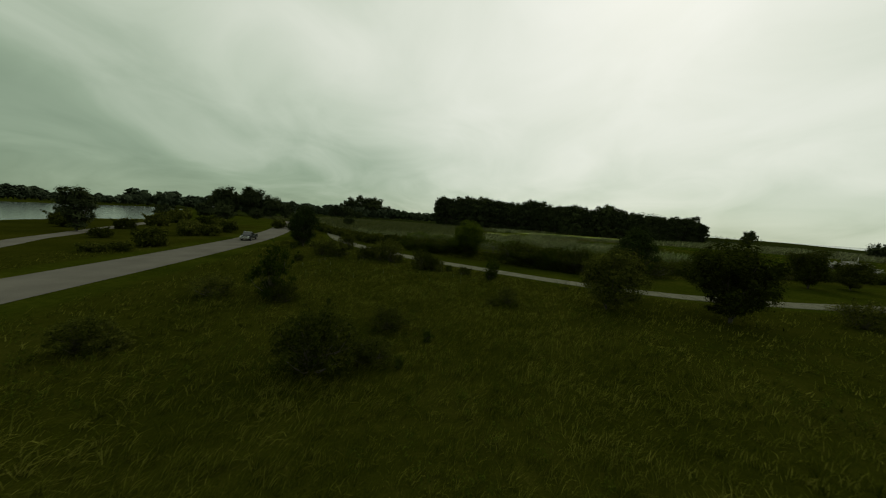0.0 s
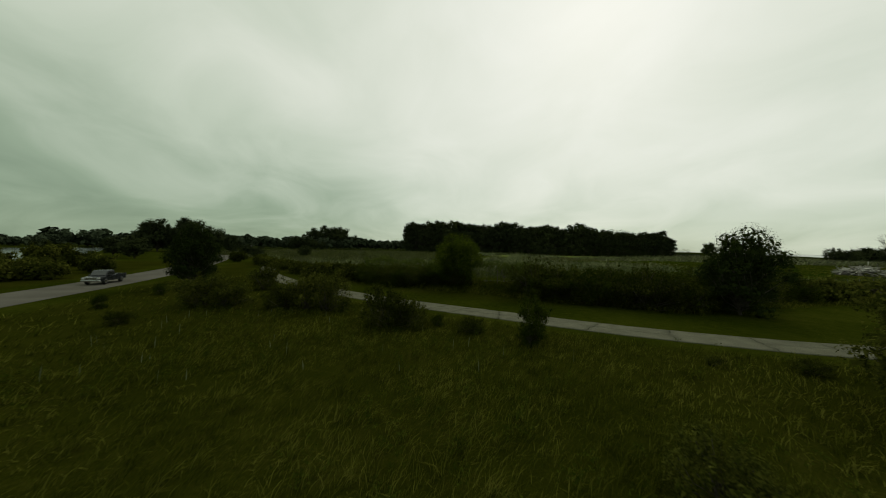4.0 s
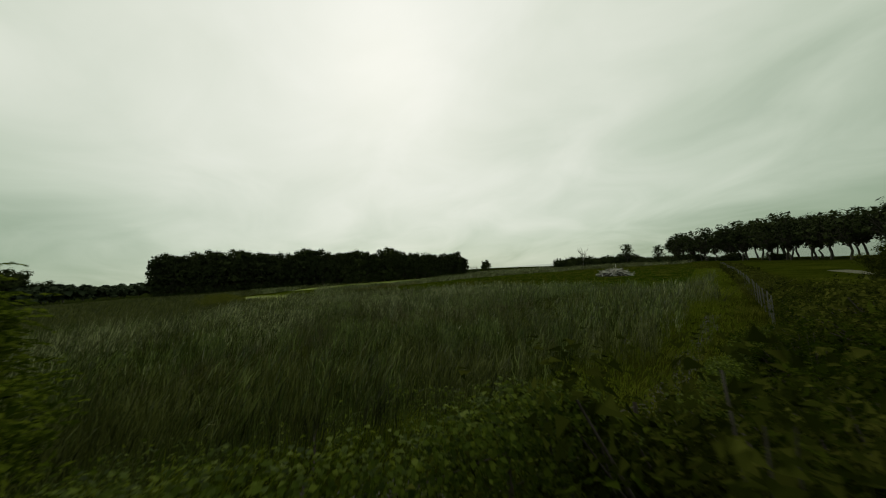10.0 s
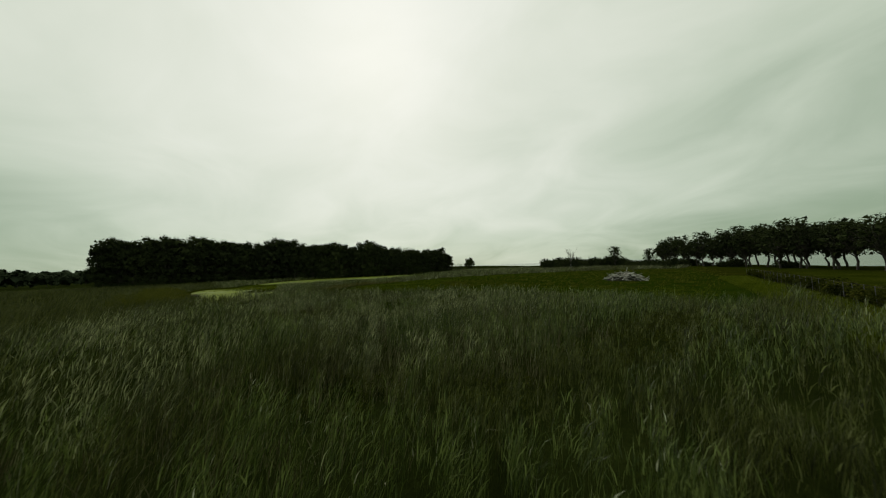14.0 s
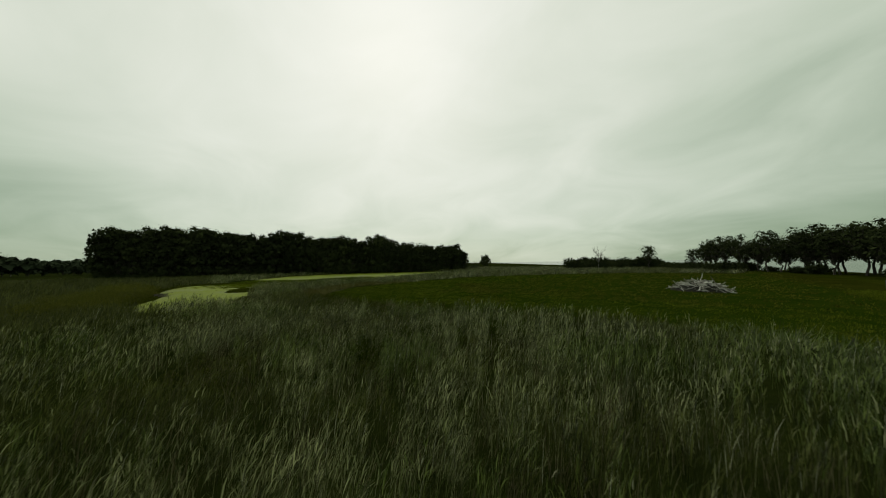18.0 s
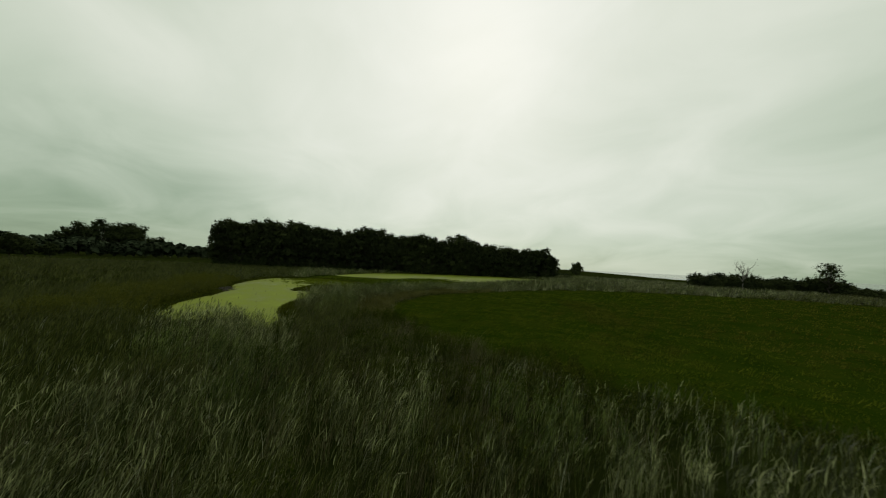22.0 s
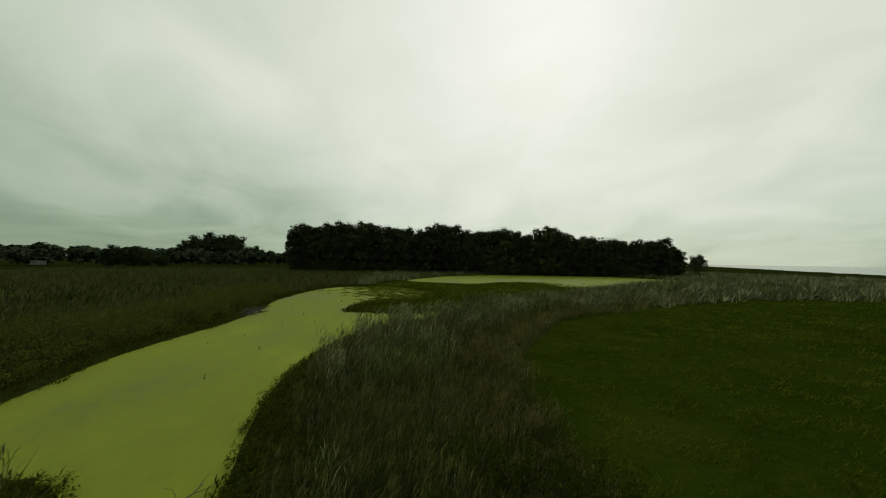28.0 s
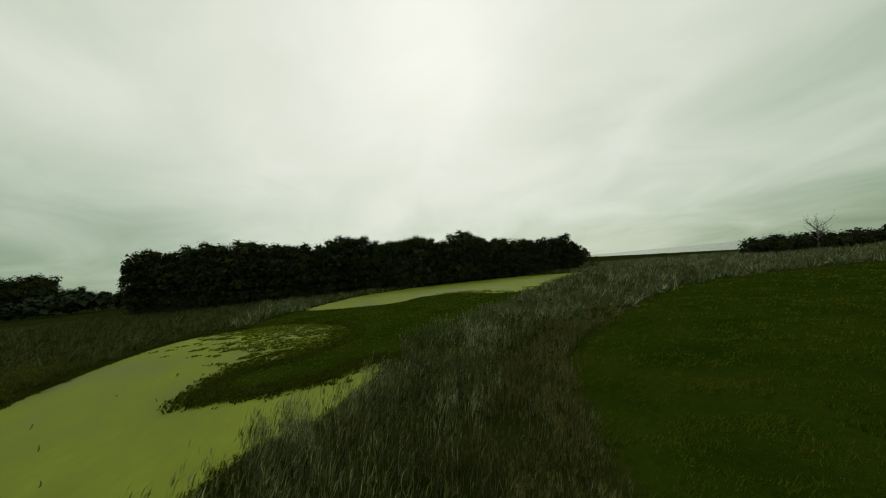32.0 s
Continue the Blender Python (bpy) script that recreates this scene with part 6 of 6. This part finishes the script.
# ---- truck on the road ----
def build_truck():
    root = tagged(new("pickup_truck"), "dark pickup truck with a chrome front", "pickup truck")
    w = 1.95

    def prism(profile, half, mat, name, bevel=0.04):
        bm = bmesh.new()
        a = [bm.verts.new((x, -half, z)) for x, z in profile]
        b = [bm.verts.new((x, half, z)) for x, z in profile]
        bm.faces.new(a[::-1])
        bm.faces.new(b)
        for i in range(len(profile)):
            j = (i + 1) % len(profile)
            bm.faces.new((a[i], a[j], b[j], b[i]))
        bmesh.ops.bevel(bm, geom=bm.edges[:], offset=bevel, segments=2, affect="EDGES", profile=0.7)
        return bm_mesh(name, bm, mat)

    lower = [(-2.85, 0.55), (-2.85, 1.12), (-0.55, 1.14), (-0.5, 1.16), (1.15, 1.16), (2.55, 1.05), (2.75, 0.95), (2.78, 0.5), (2.35, 0.45), (-2.5, 0.45)]
    part("body", prism(lower, w / 2, M_TRUCK, "body", 0.06), root)
    cab = [(-0.55, 1.12), (-0.35, 1.72), (-0.1, 1.86), (0.75, 1.86), (1.45, 1.14)]
    c = part("cab", prism(cab, w / 2 - 0.12, M_TRUCK, "cab", 0.07), root)
    part("windscreen", prism([(0.86, 1.80), (0.90, 1.81), (1.44, 1.21), (1.38, 1.20)], w / 2 - 0.20, M_GLASS, "windscreen", 0.008), c, "tinted windscreen")
    for sy in (-1, 1):
        m = prism([(-0.28, 1.22), (-0.2, 1.68), (0.70, 1.76), (1.16, 1.22)], 0.01, M_GLASS, "side_window", 0.004)
        o = part("side_window", m, c, "tinted side window")
        o.location = (0, sy * (w / 2 - 0.11), 0)
    for sy in (-1, 1):
        part("bed_side", box_mesh("bed_side", (2.25, 0.08, 0.14), (-1.7, sy * (w / 2 - 0.05), 1.19), M_TRUCK, 0.02), root)
    part("tailgate", box_mesh("tailgate", (0.08, w - 0.2, 0.5), (-2.86, 0, 0.95), M_TRUCK, 0.02), root)
    part("front_bumper", box_mesh("front_bumper", (0.18, w, 0.22), (2.84, 0, 0.58), M_CHROME, 0.05), root, "chrome front bumper")
    part("rear_bumper", box_mesh("rear_bumper", (0.16, w - 0.1, 0.18), (-2.95, 0, 0.56), M_CHROME, 0.05), root, "chrome rear bumper")
    part("grille", box_mesh("grille", (0.06, 1.05, 0.30), (2.79, 0, 0.86), M_CHROME, 0.02), root, "chrome grille")
    for sy in (-1, 1):
        part("headlight", box_mesh("headlight", (0.08, 0.36, 0.22), (2.77, sy * 0.76, 0.88), M_LAMP_GLASS, 0.03), root, "clear headlight")
        part("mirror", box_mesh("mirror", (0.12, 0.2, 0.16), (1.1, sy * (w / 2 + 0.10), 1.24), M_TRUCK, 0.03), root)
        for x in (1.75, -1.75):
            wheel = new("wheel")
            wheel.parent = root
            wheel.location = (x, sy * (w / 2 - 0.10), 0.40)
            bm = bmesh.new()
            bmesh.ops.create_cone(bm, cap_ends=True, segments=28, radius1=0.40, radius2=0.40, depth=0.26, matrix=pose(0, 0, 0, 90))
            bmesh.ops.bevel(bm, geom=[e for e in bm.edges if e.calc_length() < 0.2], offset=0.04, segments=2, affect="EDGES")
            part("tyre", bm_mesh("tyre", bm, M_RUBBER, True), wheel)
            bm = bmesh.new()
            bmesh.ops.create_cone(bm, cap_ends=True, segments=20, radius1=0.23, radius2=0.19, depth=0.28, matrix=pose(0, 0, 0, 90 * sy))
            part("rim", bm_mesh("rim", bm, M_CHROME), wheel, "chrome wheel rim")
    root.matrix_world = pose(-42.2, 71.3, 0.055, 0, 0, -76.6)


def build_far_houses():
    """Houses among the trees on the far shore."""
    for x, y, s, t in ((-330, 470, 0.8, 20), (-262, 575, 0.7, 40)):
        root = tagged(new("house"), "grey sided house among far trees", "house")
        bm = bmesh.new()
        bmesh.ops.create_cube(bm, size=1.0)
        bmesh.ops.transform(bm, matrix=pose(0, 0, 1.8) @ Matrix.Diagonal((14, 8, 3.6, 1)), verts=bm.verts)
        part("wall", bm_mesh("wall", bm, M_WALL), root)
        v = np.array([(-7.6, -4.6, 3.5), (7.6, -4.6, 3.5), (7.6, 4.6, 3.5), (-7.6, 4.6, 3.5), (-7.6, 0, 6.2), (7.6, 0, 6.2)])
        f = [(0, 1, 5, 4), (2, 3, 4, 5), (0, 4, 3, 3), (1, 2, 5, 5)]
        bm = bmesh.new()
        q = [bm.verts.new(p) for p in v]
        for fc in ((0, 1, 5, 4), (2, 3, 4, 5), (0, 4, 3), (1, 2, 5), (3, 2, 1, 0)):
            bm.faces.new([q[i] for i in fc])
        part("roof", bm_mesh("roof", bm, M_ROOF), root)
        for wx in (-4.5, -1.5, 1.5, 4.5):
            part("window", box_mesh("window", (1.2, 0.12, 1.3), (wx, -4.02, 1.9), M_GLASS, 0.02), root, "dark window")
        root.matrix_world = pose(x, y, 0.0, 0, 0, t) @ Matrix.Diagonal((s, s, s, 1))


def pebbles(name, x, y, label):
    """Small stones strewn on the ground."""
    r = rng.uniform(0.02, 0.07, len(x))
    k = np.array([(1, 0, 0), (0, 1, 0), (-1, 0, 0), (0, -1, 0), (0, 0, 0.7)])
    c = np.stack([x, y, land(x, y) + 0.01], 1)
    v = (c[:, None] + k[None] * r[:, None, None] * rng.uniform(0.7, 1.3, (len(x), 5, 1))).reshape(-1, 3)
    o = (np.arange(len(x)) * 5)[:, None]
    f = np.concatenate([o + [0, 1, 4], o + [1, 2, 4], o + [2, 3, 4], o + [3, 0, 4]])
    tagged(new(name, mesh_np(name, v, f, M_GRAVEL)), label, "gravel", kind="stuff")


def build_small_things():
    # logs and sticks at the pond
    root = tagged(new("driftwood"), "heap of grey driftwood on the pond bank", "driftwood")
    for n in range(34):
        x, y = 39.4 + rng.normal(scale=0.9), 226.2 + rng.normal(scale=1.7)
        a = math.radians(58) + rng.normal(scale=0.35)
        ln = rng.uniform(0.8, 2.6)
        z = WATER_Z + 0.15 + abs(rng.normal(scale=0.3))
        v, f = limb((x - ln * math.cos(a), y - ln * math.sin(a), z), (x + ln * math.cos(a), y + ln * math.sin(a), z + rng.normal(scale=0.12)), rng.uniform(0.04, 0.09), 0.03, 0.02, 4, 5)
        part("stick", mesh_np("stick", v, f, M_BARK, True), root)
    for x, y, ln, a, up in ((51, 168, 3.6, 55, 0.8), (49.5, 169.5, 2.8, 40, 0.5), (52, 172, 1.5, 70, 0.3)):
        o = tagged(new("fallen_branch"), "thin dark branch lying over the pond", "branch")
        c, s = math.cos(math.radians(a)), math.sin(math.radians(a))
        bits = [limb((0, 0, 0), (ln * c, ln * s, up), 0.05, 0.015, 0.1, 6, 5)]
        for k in range(3):
            q = ln * (0.4 + 0.2 * k)
            bits.append(limb((q * c, q * s, up * q / ln + 0.05), (q * c + rng.normal(scale=0.5), q * s + 0.6, up * q / ln + 0.35), 0.02, 0.008, 0, 4, 4))
        part("wood", mesh_np("wood", *joined(bits), M_BARK, True), o)
        o.location = (x, y, WATER_Z)
    for x, y in ((47, 214), (44, 206), (49, 222), (52, 214), (45.5, 230), (50, 236), (41, 202), (48, 198), (55, 229), (46, 189)):
        v, f = limb((0, 0, -0.2), (rng.normal(scale=0.1), 0.1, rng.uniform(0.2, 0.45)), 0.05, 0.03, 0, 4, 6)
        o = tagged(new("stub"), "dark broken stem standing in the duckweed", "stem", "stems in the duckweed")
        part("wood", mesh_np("wood", v, f, M_BARK, True), o)
        o.location = (x, y, WATER_Z)
    # gravel patch by the fence
    p = spline([(9.6, 66.0), (11.6, 65.8), (14.2, 64.4), (15.6, 62.9), (14.0, 62.4), (12.0, 63.4), (10.0, 64.9)], 0.5, True)
    inside = Outline(p, 2.0, 0.2)
    x, y = scatter(8, 17, 61, 68, 80, lambda x, y: inside(x, y) < 0.3 * noise2(x, y, 0.8))
    pebbles("gravel_patch", x, y, "pale gravel patch beside the fence")
    track = spline([(25, 62.0), (30, 61.9), (36, 62.3), (43, 62.7), (50, 63.3)], 0.5)
    x, y = scatter(24, 51, 60, 65, 50, lambda x, y: line_distance(x, y, track) < 0.5 + 0.3 * noise2(x, y, 1.5))
    pebbles("stony_track", x, y, "pale stony track beside the marsh")
    o = tagged(new("bent_sapling"), "bare bent dark sapling beside the fence", "sapling")
    x, y = 13.1, 62.3
    z = ground_z(x, y)
    bits = [limb((x, y, z - 0.05), (x - 0.4, y + 0.5, z + 1.5), 0.05, 0.03, 0.0, 7, 6), limb((x - 0.15, y + 0.2, z + 0.6), (x + 0.8, y + 0.5, z + 0.95), 0.035, 0.02, 0.15, 6, 5), limb((x - 0.35, y + 0.45, z + 1.3), (x, y + 0.6, z + 2.3), 0.028, 0.012, 0.1, 6, 5)]
    part("bare_stem", mesh_np("bare_stem", *joined(bits), M_BARK, True), o)
    o = tagged(new("fallen_log"), "short grey log lying by the fence", "log")
    part("wood", mesh_np("wood", *limb((13.9, 62.5, ground_z(13.9, 62.5) + 0.12), (15.1, 61.9, ground_z(15.1, 61.9) + 0.14), 0.09, 0.08, 0, 4, 8), M_BARK, True), o)


build_field()
build_marsh()
build_field_shrubs()
build_hedge()
build_fence()
build_pile()
build_wood()
build_shore_trees()
build_far_shore()
build_truck()
build_far_houses()
build_small_things()
build_trail()
